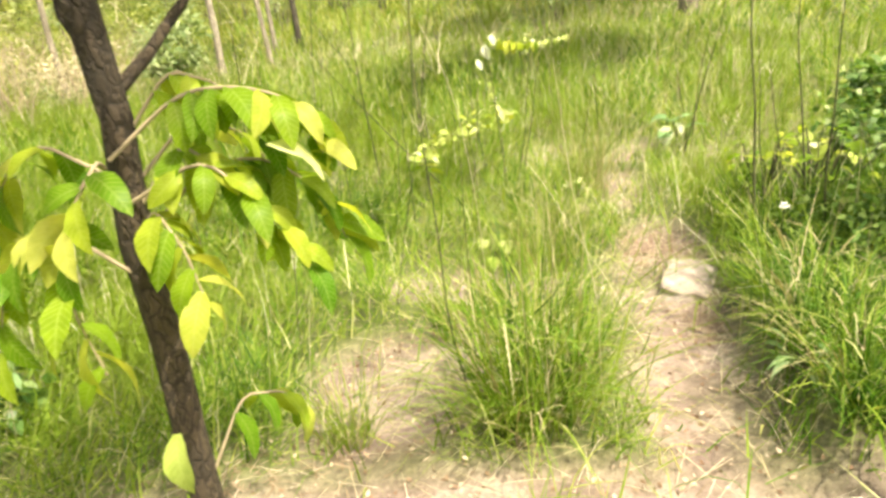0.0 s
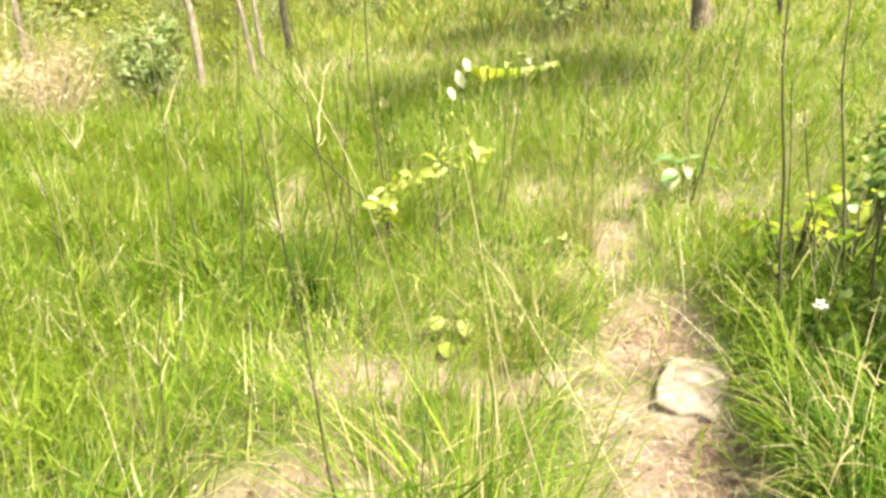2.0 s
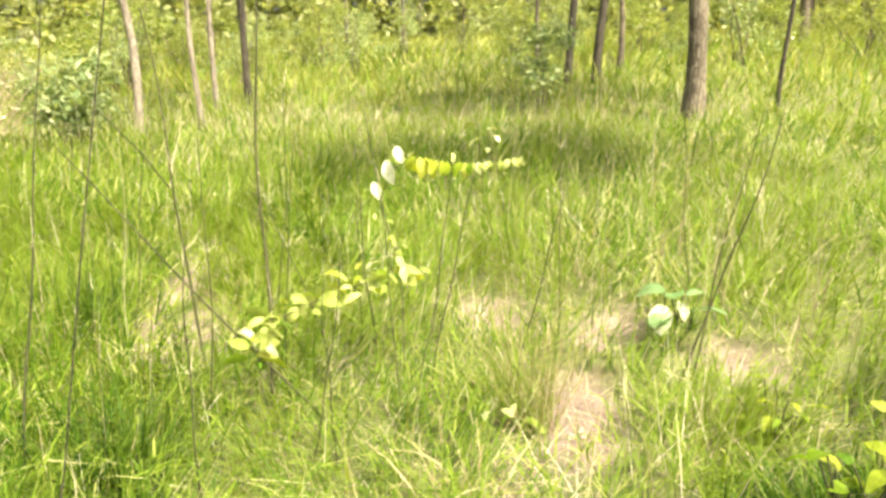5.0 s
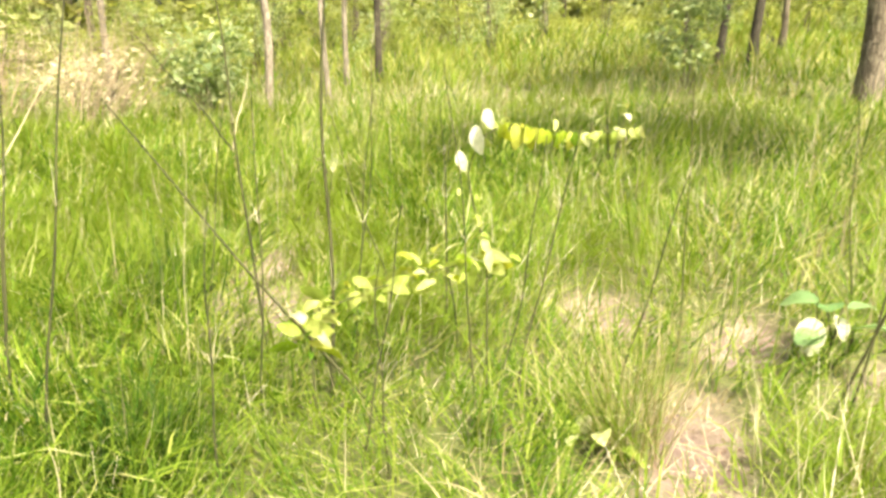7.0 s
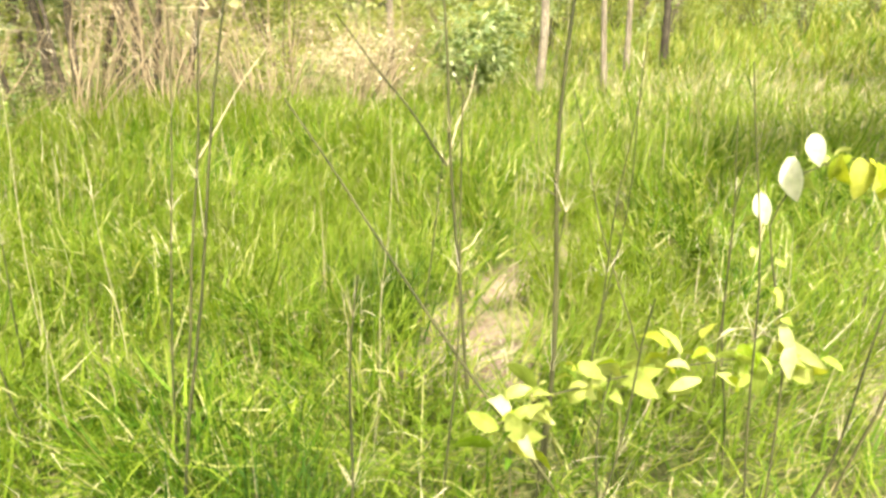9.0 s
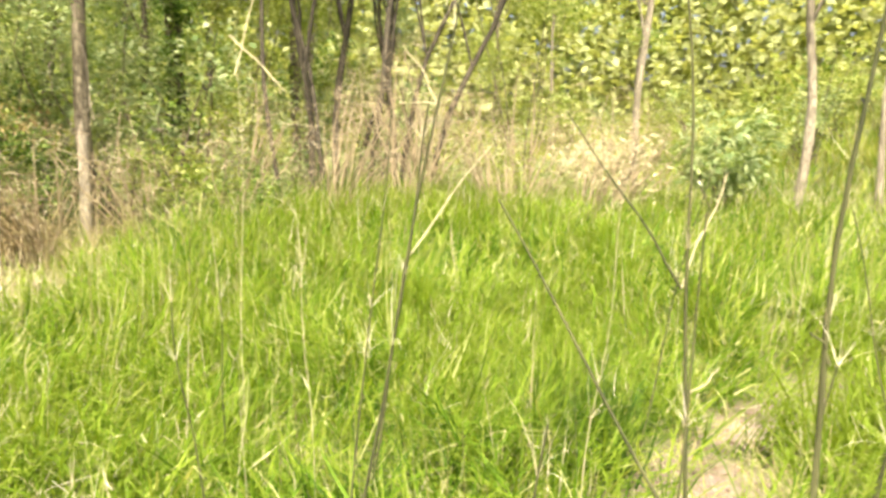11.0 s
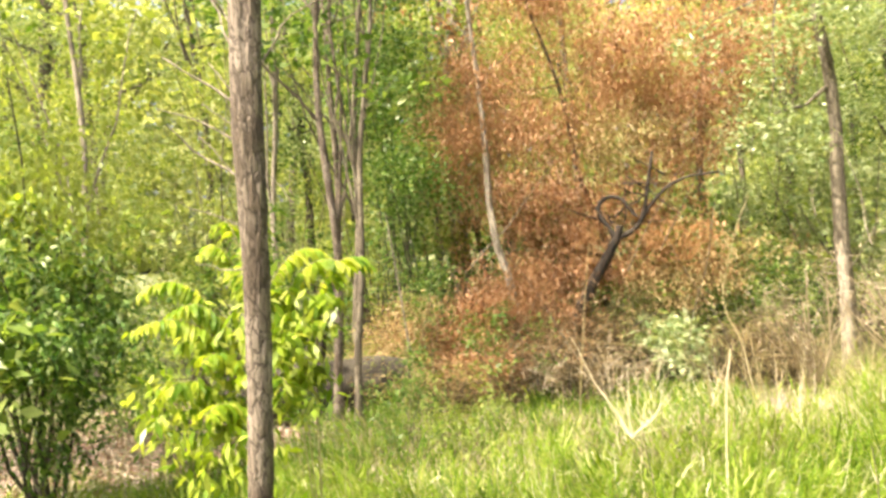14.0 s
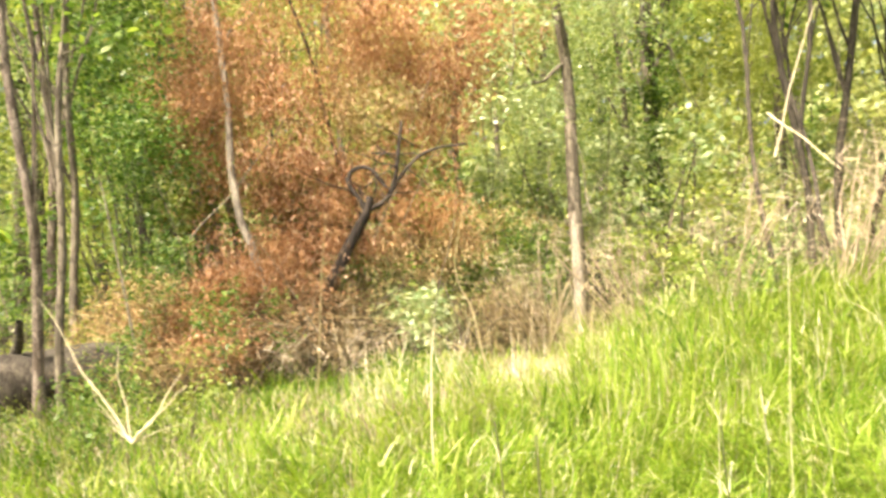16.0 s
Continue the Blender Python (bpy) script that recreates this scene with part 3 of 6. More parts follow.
stand("rough_grass", 230000, (-12, 14, -14, 16), lambda x, y: 1 / (1 + (np.hypot(x - 0.5, y - 2) / 5.5) ** 2), lambda x, y: 0.34 + 0 * x, 0.013, M_GRASS,
      "green meadow grass round the rest of the clearing", lean=(0.1, 1.0), curl=(0.2, 1.5), seed=9, widen=9.0, segs=1, clump=0.3, seen=False)

# ---------------------------------------------------------------- trees
def tree(name, label, at, height, radius, lean, bark_mat, leaf_mat, blobs, twigs=260, each=9, leaf=(0.10, 0.045), spread=0.16, limbs=6, sides=10,
         category="tree", group="", sway=0.05, taper=0.45, seed=1, first=0.35, rough=0.05, droop=0.3):
    """A trunk with limbs that reach into the crown, and a crown of many small leaves. blobs are relative to the foot."""
    r = np.random.default_rng(seed)
    ob = thing(name, label, category, (at[0], at[1], on(*at) - 0.04), group)
    top = np.array([lean[0], lean[1], height])
    P = bent((0, 0, 0), top, 14, sway * height / 5, r)
    R = radius * (1 - (1 - taper) * np.linspace(0, 1, 14))
    R[0] *= 1.35
    part("trunk", *tube(P, R, sides, rough, r), bark_mat, ob, smooth=True)
    if blobs:
        C, T = tufts(blobs, twigs, each, spread, r)
        ends = T[r.choice(len(T), min(limbs, len(T)), replace=False)]
        for e in ends:
            k = int(np.clip(len(P) * (first + (1 - first) * r.uniform(0, 0.9)), 1, 12))
            Q = bent(P[k], e, 7, 0.05, r)
            part("limb", *tube(Q, np.linspace(R[k] * 0.5, R[k] * 0.1, 7), 6, 0, r), bark_mat, ob, smooth=True)
        part("crown", *leaves(C, leaf[0], leaf[1], r, droop), leaf_mat, ob)
    return ob


def shrub(name, label, at, blobs, leaf_mat, twigs=120, each=9, leaf=(0.08, 0.04), spread=0.10, seed=1, bark_mat=None, stems=6, category="shrub", group="", droop=0.2):
    r = np.random.default_rng(seed)
    ob = thing(name, label, category, (at[0], at[1], on(*at) - 0.03), group)
    C, T = tufts(blobs, twigs, each, spread, r)
    for e in T[r.choice(len(T), stems, replace=False)]:
        part("stem", *tube(bent(r.normal(0, 0.05, 3) * (1, 1, 0), e, 7, 0.03, r), np.linspace(0.014, 0.004, 7), 5, 0, r), bark_mat or M_BARKG, ob, smooth=True)
    part("foliage", *leaves(C, leaf[0], leaf[1], r, droop), leaf_mat, ob)
    return ob


def placed(ob, x, y, turn=0.0, size=1.0):
    return copy_thing(ob, pose(x, y, on(x, y) - 0.04, 0, 0, turn) @ Matrix.Diagonal((size, size, size, 1)))


# the rough-barked tree at the edge of the grass
tree("tree", "slim tree with rough brown bark and bare twigs", (-1.59, 1.44), 6.5, 0.046, (-0.18, 0.41), M_BARK, M_MIDLF,
     [(0, 0, 6.0, 1.2, 1.2, 0.9), (0.4, 0.3, 5.3, 0.8, 0.8, 0.6)], twigs=160, limbs=5, sides=16, sway=0.03, seed=3, first=0.6, rough=0.07)
first_tree = bpy.data.objects["tree"]
old = first_tree.children[0]
P = bent((0, 0, 0), (-0.18, 0.41, 6.5), 160, 0.02, np.random.default_rng(3))
sides = 40
V, F = tube(P, np.linspace(0.047, 0.026, 160), sides)
ang = np.tile(np.arange(sides) / sides * 2 * np.pi, 160)
up = np.repeat(P[:, 2], sides)
ridge = np.abs(np.sin(ang * 5.5 + 1.6 * np.sin(up * 3.1) + 0.9 * np.sin(up * 11 + ang * 2))) ** 0.6
ridge = ridge * (0.55 + 0.45 * np.abs(np.sin(up * 26 + 2.3 * np.sin(ang * 3) + 1.7 * np.sin(up * 7))) ** 0.5) + 0.25 * np.sin(ang * 17 + up * 23) * np.sin(up * 41 + 3 * ang) + 0.2 * np.random.default_rng(4).normal(size=len(V))
axis = np.repeat(P, sides, 0)
old.data = mesh_of("trunk", axis + (V - axis) * (0.87 + 0.17 * ridge)[:, None], F, M_BARK)
for k, (z, dx, dy, dz, r0) in enumerate(((1.95, -0.05, -0.22, 0.35, 0.006), (1.85, -0.02, -0.25, 0.28, 0.005), (2.1, 0.02, -0.2, 0.42, 0.006), (1.62, 0.0, -0.28, 0.16, 0.004), (2.25, -0.1, 0.2, 0.3, 0.006), (1.5, 0.02, -0.3, 0.03, 0.004), (2.35, 0.05, -0.3, 0.3, 0.006), (1.75, 0.04, -0.34, 0.30, 0.007), (1.9, 0.05, -0.36, 0.2, 0.006), (2.05, 0.02, -0.40, 0.26, 0.007), (1.68, -0.04, -0.30, 0.34, 0.005), (2.2, 0.0, -0.32, 0.45, 0.007))):
    part("twig", *tube(bent((-0.028 * z, 0.063 * z, z), (dx - 0.028 * z, dy + 0.063 * z, z + dz), 8, 0.02, np.random.default_rng(60 + k)), np.linspace(r0, r0 * 0.4, 8), 5), M_BARKP, first_tree, "bare pale twig", True)
# the dead tree with brown leaves
crown_high = [(0.31, -1.0, 2.45, 0.85, 1.0, 0.75), (0.1, -0.35, 3.5, 1.0, 1.3, 0.85), (-0.3, 1.0, 3.7, 1.0, 1.1, 0.95), (0, -0.5, 4.7, 0.7, 0.8, 0.4), (0.05, 0.5, 1.95, 0.4, 0.85, 0.55), (-0.2, 1.1, 2.7, 0.5, 0.6, 0.4), (0.3, -0.5, 1.9, 0.6, 0.7, 0.4), (0.2, -1.5, 3.4, 0.5, 0.5, 0.5), (-0.3, 1.9, 3.9, 0.5, 0.6, 0.6), (0.5, -1.65, 2.65, 0.45, 0.5, 0.5)]
crown_low = [(0.5, -0.85, 0.75, 0.7, 0.75, 0.5), (0.1, -0.4, 1.3, 0.5, 0.5, 0.45), (0.9, -1.5, 0.45, 0.7, 0.9, 0.45), (0.9, -1.0, 1.0, 0.6, 0.6, 0.5), (0.6, -0.35, 1.15, 0.4, 0.42, 0.45), (0.35, 0.45, 1.2, 0.4, 0.5, 0.35), (0.75, -0.25, 1.75, 0.3, 0.3, 0.3), (0.6, 0.9, 1.5, 0.3, 0.4, 0.3), (0.85, -0.25, 0.5, 0.3, 0.35, 0.3), (0.3, 1.0, 1.25, 0.4, 0.5, 0.3), (1.35, -0.65, 0.95, 0.35, 0.5, 0.35)]
crown_side = [(0.3, 1.3, 1.15, 0.45, 0.6, 0.30), (0.3, 1.95, 1.25, 0.4, 0.45, 0.22), (0.4, 0.75, 0.95, 0.4, 0.5, 0.3), (0.9, -1.9, 0.55, 0.4, 0.4, 0.35), (0.2, 0.4, 2.6, 0.5, 0.6, 0.4)]
dead = tree("dead_tree", "dead tree with dry reddish-brown leaves still hanging", (-8.35, 2.15), 4.6, 0.035, (0.3, -0.5), M_BARKD, M_BROWN,
            crown_high + crown_low,
            twigs=5600, each=18, leaf=(0.066, 0.0150), spread=0.12, limbs=4, sway=0.2, seed=8, first=0.15, droop=1.5)
C, T = tufts(crown_side, 620, 16, 0.13, np.random.default_rng(19))
part("crown", *leaves(C, 0.062, 0.015, np.random.default_rng(20), 1.5), M_TAN, dead, "duller tan leaves on the side boughs")


def bough(ob, line, r0, n=20):
    K = np.array(line, float)
    u = np.linspace(0, len(K) - 1, n)
    P = np.stack([np.interp(u, np.arange(len(K)), K[:, c]) for c in range(3)], -1)
    for _ in range(2):
        P[1:-1] = (P[:-2] + 2 * P[1:-1] + P[2:]) / 4
    part("bough", *tube(P, np.linspace(r0, r0 * 0.45, n), 8, 0.04), M_BLACK, ob, smooth=True)


bough(dead, [(0.5, -0.42, 0.0), (0.66, -0.34, 0.35), (0.7, -0.22, 0.65), (0.7, 0.02, 1.1), (0.7, 0.28, 1.50), (0.69, 0.32, 1.66)], 0.10)
bough(dead, [(0.7, 0.27, 1.48), (0.71, 0.20, 1.66), (0.72, 0.08, 1.80), (0.71, 0.12, 1.95), (0.7, 0.26, 2.0), (0.7, 0.40, 1.93), (0.72, 0.44, 1.80), (0.74, 0.52, 1.74)], 0.034)
bough(dead, [(0.7, 0.29, 1.52), (0.68, 0.46, 1.58), (0.68, 0.56, 1.70), (0.68, 0.62, 1.9), (0.68, 0.66, 2.15), (0.68, 0.72, 2.45)], 0.036)
bough(dead, [(0.68, 0.56, 1.70), (0.67, 0.66, 1.86), (0.67, 0.85, 2.05), (0.67, 1.08, 2.14), (0.6, 1.4, 2.16)], 0.026)
for k in range(16):
    q = np.random.default_rng(700 + k)
    a = np.array([0.7, q.uniform(0.05, 0.9), q.uniform(1.6, 2.2)])
    part("twig", *tube(bent(a, a + q.normal(0, 0.28, 3) + (0, 0, 0.1), 7, 0.03, q), np.linspace(0.010, 0.003, 7), 5), M_BLACK, dead, smooth=True)
# the split pale trunk
peel = tree("tree", "tree with pale peeling bark, dark where it has split", (-7.6, 4.70), 5.5, 0.085, (0.0, -0.15), M_BARKG, M_SILVLF,
            [(0.3, -0.8, 3.4, 0.6, 0.8, 0.4), (0.2, -0.6, 2.4, 0.4, 0.5, 0.3), (0.1, 0.5, 3.7, 0.8, 0.9, 0.5), (0, 0, 4.7, 1.0, 1.2, 0.5)], twigs=420, each=10, leaf=(0.075, 0.032), limbs=8, seed=12, first=0.5)
part("peeled_strip", *tube([(0.07, -0.06, 0.0), (0.09, -0.06, 0.6), (0.085, -0.06, 1.15), (0.07, -0.06, 1.32)], [0.075, 0.06, 0.05, 0.012], 8, 0.05), M_BARKP, peel, "pale bare wood under peeled bark", True)

BARKS = {"g": M_BARKG, "p": M_BARKP, "d": M_BARKD, "b": M_BARK}


def pole(x, y, h, r0, lean, kind, seed, crown=None, leaf_mat=None, label="", sway=0.07):
    words = {"g": "slender tree with grey bark", "p": "slender tree with pale smooth bark", "d": "slender tree with dark bark", "b": "slender tree with brown bark"}[kind]
    c = crown or [(0, 0, h, 1.1, 1.1, 0.9), (0.4, -0.4, h * 0.8, 0.8, 0.8, 0.6), (-0.4, 0.3, h * 0.68, 0.6, 0.6, 0.5)]
    return tree("tree", label or words + " and thin green foliage", (x, y), h, r0, lean, BARKS[kind], leaf_mat or M_MIDLF, c, twigs=80, each=8, leaf=(0.12, 0.055), spread=0.20, limbs=7, seed=seed, first=0.3, sway=sway)


# the wood behind the dead tree
pole(-5.3, 0.03, 5.0, 0.045, (-0.1, 0.1), "b", 31, leaf_mat=M_DARKLF)
pole(-5.0, 0.36, 4.4, 0.035, (-0.2, 0.1), "g", 32, leaf_mat=M_DARKLF)
pole(-7.1, -0.80, 6.0, 0.05, (-0.15, 0.0), "b", 33, leaf_mat=M_DARKLF)
pole(-6.7, -0.4, 5.0, 0.045, (-0.1, 0.2), "g", 39, leaf_mat=M_DARKLF)
pole(-5.6, -2.85, 5.5, 0.045, (0.1, -0.1), "p", 34, leaf_mat=M_YELLF)
pole(-8.0, -2.0, 6.0, 0.05, (0.1, 0.2), "p", 35, leaf_mat=M_YELLF)
pole(-9.4, 0.15, 6.0, 0.15, (0.0, 0.0), "p", 36, leaf_mat=M_BROWN)
leaning = thing("tree", "leaning pale crooked trunk among the brown leaves", "tree", (-7.3, 1.30, on(-7.3, 1.30) - 0.03))
part("trunk", *tube([(0, 0, 0), (0, 0.02, 0.7), (0, -0.06, 1.2), (0, -0.16, 1.5), (-0.1, -0.24, 2.0), (-0.5, -0.33, 2.7), (-0.65, -0.40, 3.5), (-0.7, -0.48, 4.4), (-0.7, -0.45, 5.2)], [0.055, 0.05, 0.045, 0.042, 0.04, 0.036, 0.034, 0.03, 0.022], 10, 0.08), M_BARKP, leaning, smooth=True)
for k, (z, dy, dz) in enumerate(((2.7, -0.5, 0.5), (3.4, 0.5, 0.6), (4.0, -0.4, 0.6))):
    part("limb", *tube(bent((-0.55 - 0.05 * (z - 2.7), -0.34 - 0.09 * (z - 2.7), z), (-0.75, -0.35 + dy, z + dz), 7, 0.05, np.random.default_rng(800 + k)), np.linspace(0.016, 0.005, 7), 6), M_BARKP, leaning, smooth=True)
C, T = tufts([(-0.7, -0.4, 4.9, 0.6, 0.6, 0.35), (-0.6, 0.3, 4.2, 0.35, 0.4, 0.3)], 120, 14, 0.13, np.random.default_rng(21))
part("crown", *leaves(C, 0.066, 0.0150, np.random.default_rng(22), 1.5), M_BROWN, leaning)
pole(-9.6, 0.5, 6.5, 0.06, (-0.4, -0.6), "g", 38)
pole(-2.75, -1.35, 5.0, 0.03, (0.1, -0.1), "g", 40, leaf_mat=M_YELLF)
pole(-1.95, -0.42, 1.15, 0.035, (0.03, -0.05), "p", 41, crown=[(0, 0, 1.1, 0.25, 0.25, 0.2)], label="short pale trunk with a few twigs")
pole(-10.2, 3.6, 6.0, 0.06, (0.1, 0.1), "d", 42, leaf_mat=M_DARKLF)
pole(-9.9, 5.6, 6.0, 0.05, (0.0, 0.3), "g", 43)
pole(-10.8, 6.6, 6.0, 0.04, (0.2, 0.1), "p", 44)
# dark clump of stems behind the rank grass
for k, (x, y, r0, lx, ly) in enumerate(((-6.8, 6.5, 0.045, -0.6, -0.9), (-7.15, 6.95, 0.07, 0.0, -0.1), (-7.3, 7.35, 0.08, 0.1, 0.1), (-6.45, 7.25, 0.06, -0.3, 0.6), (-6.45, 7.6, 0.075, 0.2, 0.3), (-6.3, 7.9, 0.06, 0.6, 0.9), (-7.9, 7.9, 0.06, 0, 0.4), (-6.9, 7.1, 0.05, 0.3, -0.5), (-6.6, 6.9, 0.04, -0.2, -1.1), (-6.2, 7.45, 0.05, 0.4, 1.2), (-7.0, 7.7, 0.05, -0.3, 0.5))):
    pole(x, y, 5.2 + 0.3 * k % 1, r0 * 0.6, (lx, ly), "d", 50 + k, leaf_mat=M_DARKLF if k % 2 else M_MIDLF, sway=0.13)
# meadow's far side
pole(-4.05, 11.7, 5.5, 0.06, (0.1, 0.0), "p", 60)
pole(-3.65, 13.5, 6.0, 0.045, (0.0, 0.2), "p", 61, leaf_mat=M_YELLF)
pole(-3.3, 12.0, 5.5, 0.04, (-0.1, 0.0), "p", 62, leaf_mat=M_YELLF)
pole(-7.25, 12.5, 6.0, 0.06, (0.0, 0.2), "p", 63)
pole(-3.4, 14.3, 6.0, 0.06, (-0.1, 0.1), "d", 64)
pole(2.0, 15.3, 6.0, 0.07, (0.4, 0.1), "d", 65, leaf_mat=M_YELLF)
pole(2.5, 15.3, 6.0, 0.08, (0.1, 0.2), "d", 66)
pole(3.2, 17.2, 6.5, 0.06, (0.5, 0.0), "g", 67, leaf_mat=M_YELLF)
pole(1.5, 15.5, 5.0, 0.04, (0.0, 0.0), "g", 68)
pole(4.4, 11.9, 5.5, 0.03, (0.2, 0.1), "d", 69)
tree("tree", "stout tree with a dark fire-stained trunk in the grass", (3.25, 11.5), 6.0, 0.125, (0.1, 0.1), M_BARKG, M_MIDLF,
     [(0.2, 0.2, 5.6, 1.7, 1.3, 0.7), (-0.8, -0.3, 5.0, 0.9, 0.7, 0.5), (1.0, 0.4, 5.0, 0.9, 0.7, 0.5)], twigs=1000, each=12, leaf=(0.14, 0.07), limbs=9, seed=70, first=0.6)

# added outside the view; its crown is shaped to cast two shadow patches
tree("tree", "unseen tree added so that its one-sided crown shades the meadow", (5.3, 7.4), 5.2, 0.12, (-1.4, 0.6), M_BARKG, M_DARKLF,
     [(-3.40, -0.10, 4.8, 0.62, 0.80, 0.22), (-3.10, 0.45, 4.8, 0.36, 0.42, 0.2), (-1.73, 0.20, 4.9, 0.55, 0.80, 0.22)], twigs=2200, each=12, leaf=(0.14, 0.07), limbs=9, seed=71, first=0.6)

# templates repeated through the wood
t1 = tree("tree", "young forest tree with yellow-green leaves", (-13.0, 1.5), 7.5, 0.08, (0.2, 0.1), M_BARKG, M_YELLF,
          [(0, 0, 6.3, 1.5, 1.5, 0.8), (0.6, 0.7, 4.6, 1.3, 1.3, 0.9), (-0.7, 0.2, 3.6, 1.2, 1.2, 0.8), (0.2, -0.8, 2.4, 0.9, 0.9, 0.6)], twigs=420, each=13, leaf=(0.105, 0.040), spread=0.26, limbs=9, seed=81, group="trees of the wood")
t2 = tree("tree", "forest tree with mid-green leaves and a grey trunk", (-13.5, 5.0), 9.0, 0.10, (-0.2, 0.3), M_BARKG, M_MIDLF,
          [(0, 0, 7.3, 1.6, 1.6, 0.9), (0.8, -0.6, 5.5, 1.4, 1.4, 1.0), (-0.6, 0.8, 4.2, 1.2, 1.2, 0.9), (0.4, 0.4, 2.8, 1.0, 1.0, 0.7)], twigs=420, each=13, leaf=(0.105, 0.040), spread=0.26, limbs=9, seed=82, group="trees of the wood")
t3 = tree("tree", "dark-leaved forest tree with a dark trunk", (-12.0, -3.5), 8.0, 0.09, (0.1, -0.3), M_BARKD, M_DARKLF,
          [(0, 0, 6.6, 1.5, 1.5, 0.9), (0.5, 0.5, 5.0, 1.3, 1.3, 1.0), (-0.5, -0.6, 3.4, 1.3, 1.3, 0.9)], twigs=420, each=13, leaf=(0.10, 0.038), spread=0.25, limbs=8, seed=83, group="trees of the wood")
t4 = tree("tree", "thin pale-trunked forest tree with sparse leaves", (-11.5, 8.8), 7.0, 0.05, (0.2, 0.1), M_BARKP, M_YELLF,
          [(0, 0, 6.3, 1.3, 1.3, 1.0), (0.4, 0.2, 4.6, 0.8, 0.8, 0.7), (-0.3, 0, 3.2, 0.6, 0.6, 0.5)], twigs=260, each=13, leaf=(0.10, 0.036), spread=0.24, limbs=7, seed=84, group="trees of the wood")
t5 = tree("tree", "forest tree with pale glinting leaves", (-12.2, 4.2), 7.0, 0.06, (0.1, 0.2), M_BARKG, M_SILVLF,
          [(0, 0, 6.0, 1.4, 1.4, 0.8), (0.5, 0.4, 4.4, 1.2, 1.2, 0.8), (-0.4, 0, 3.0, 1.1, 1.1, 0.8), (0.3, -0.5, 1.7, 0.9, 0.9, 0.6)], twigs=420, each=13, leaf=(0.10, 0.032), spread=0.25, limbs=9, seed=85, group="trees of the wood")
r = np.random.default_rng(90)
for k in range(820):
    yaw, d = r.uniform(-40, 156), 10.5 + 26 * r.uniform(0, 1) ** 1.2
    x, y = 0.6 - d * math.sin(radians(yaw)), 2.5 + d * math.cos(radians(yaw))
    inner = 11.0 if yaw > 58 else 16.0 + 7 * max(0, 1 - abs(yaw + 4) / 22)
    if d < inner or r.uniform() > 0.090 + 0.026 * (yaw > 50):
        continue
    kinds = (t1, t4, t2, t4, t2) if yaw < 50 else (t1, t2, t5, t1, t3) if yaw > 100 else (t5, t2, t3, t1, t5)
    placed(kinds[int(r.integers(5))], x, y, r.uniform(0, 360), r.uniform(0.75, 1.25))

# ---------------------------------------------------------------- shrubs of the wood's edge
s1 = shrub("shrub", "loose shrub with yellow-green leaves", (-9.6, -1.2), [(0, 0, 0.8, 0.7, 0.7, 0.6), (0.4, 0.3, 1.3, 0.5, 0.5, 0.4)], M_YELLF, 125, 6, (0.085, 0.042), 0.14, 1, group="undergrowth")
s2 = shrub("shrub", "loose shrub with green leaves", (-10.5, 2.4), [(0, 0, 0.7, 0.8, 0.8, 0.6), (-0.3, 0.3, 1.4, 0.5, 0.5, 0.5)], M_MIDLF, 125, 6, (0.085, 0.042), 0.14, 2, group="undergrowth")
s3 = shrub("shrub", "dark green leafy shrub", (-10.4, 4.6), [(0, 0, 0.9, 0.8, 0.8, 0.8), (0.3, -0.3, 1.7, 0.5, 0.5, 0.5)], M_DARKLF, 140, 6, (0.085, 0.042), 0.14, 3, group="undergrowth")
s4 = shrub("shrub", "shrub with pale glinting leaves", (-9.0, 5.6), [(0, 0, 0.6, 0.6, 0.6, 0.5), (0.2, 0.2, 1.1, 0.4, 0.4, 0.4)], M_SILVLF, 95, 6, (0.075, 0.036), 0.12, 4, group="undergrowth")
r = np.random.default_rng(91)
for k in range(215):
    yaw, d = r.uniform(-36, 156), r.uniform(7.5, 26)
    x, y = 0.6 - d * math.sin(radians(yaw)), 2.5 + d * math.cos(radians(yaw))
    inner = 9.5 if yaw > 62 else 15.0
    if d < inner or r.uniform() < 0.35 or abs(yaw + 2) < 9 and d < 20:
        continue
    kinds = (s1, s4, s1, s2) if yaw < 50 or yaw > 105 else (s1, s2, s3, s4)
    placed(kinds[int(r.integers(4))], x, y, r.uniform(0, 360), r.uniform(0.7, 1.7) * (0.7 if yaw < 50 else 1))
d1 = shrub("dry_shrub", "tangled leafless shrub of reddish-brown twigs", (-6.1, 5.6), [(0, 0, 0.55, 0.7, 0.8, 0.45), (0.2, 0.2, 1.1, 0.5, 0.5, 0.4)], M_TWIGGY, 100, 8, (0.20, 0.005), 0.17, 14, M_TWIGGY, 16, group="dry shrubs")
for x, y, turn, size in ((-5.7, 6.5, 40, 1.0), (-5.4, 7.2, 90, 1.1), (-5.0, 8.0, 150, 0.9), (-5.9, 7.8, 200, 1.2), (-6.6, 5.0, 250, 0.9), (-6.4, 4.1, 300, 0.8), (-4.9, 9.0, 20, 1.0), (-6.0, 9.2, 80, 1.2), (-5.3, 10.0, 10, 1.0)):
    placed(d1, x, y, turn, size)
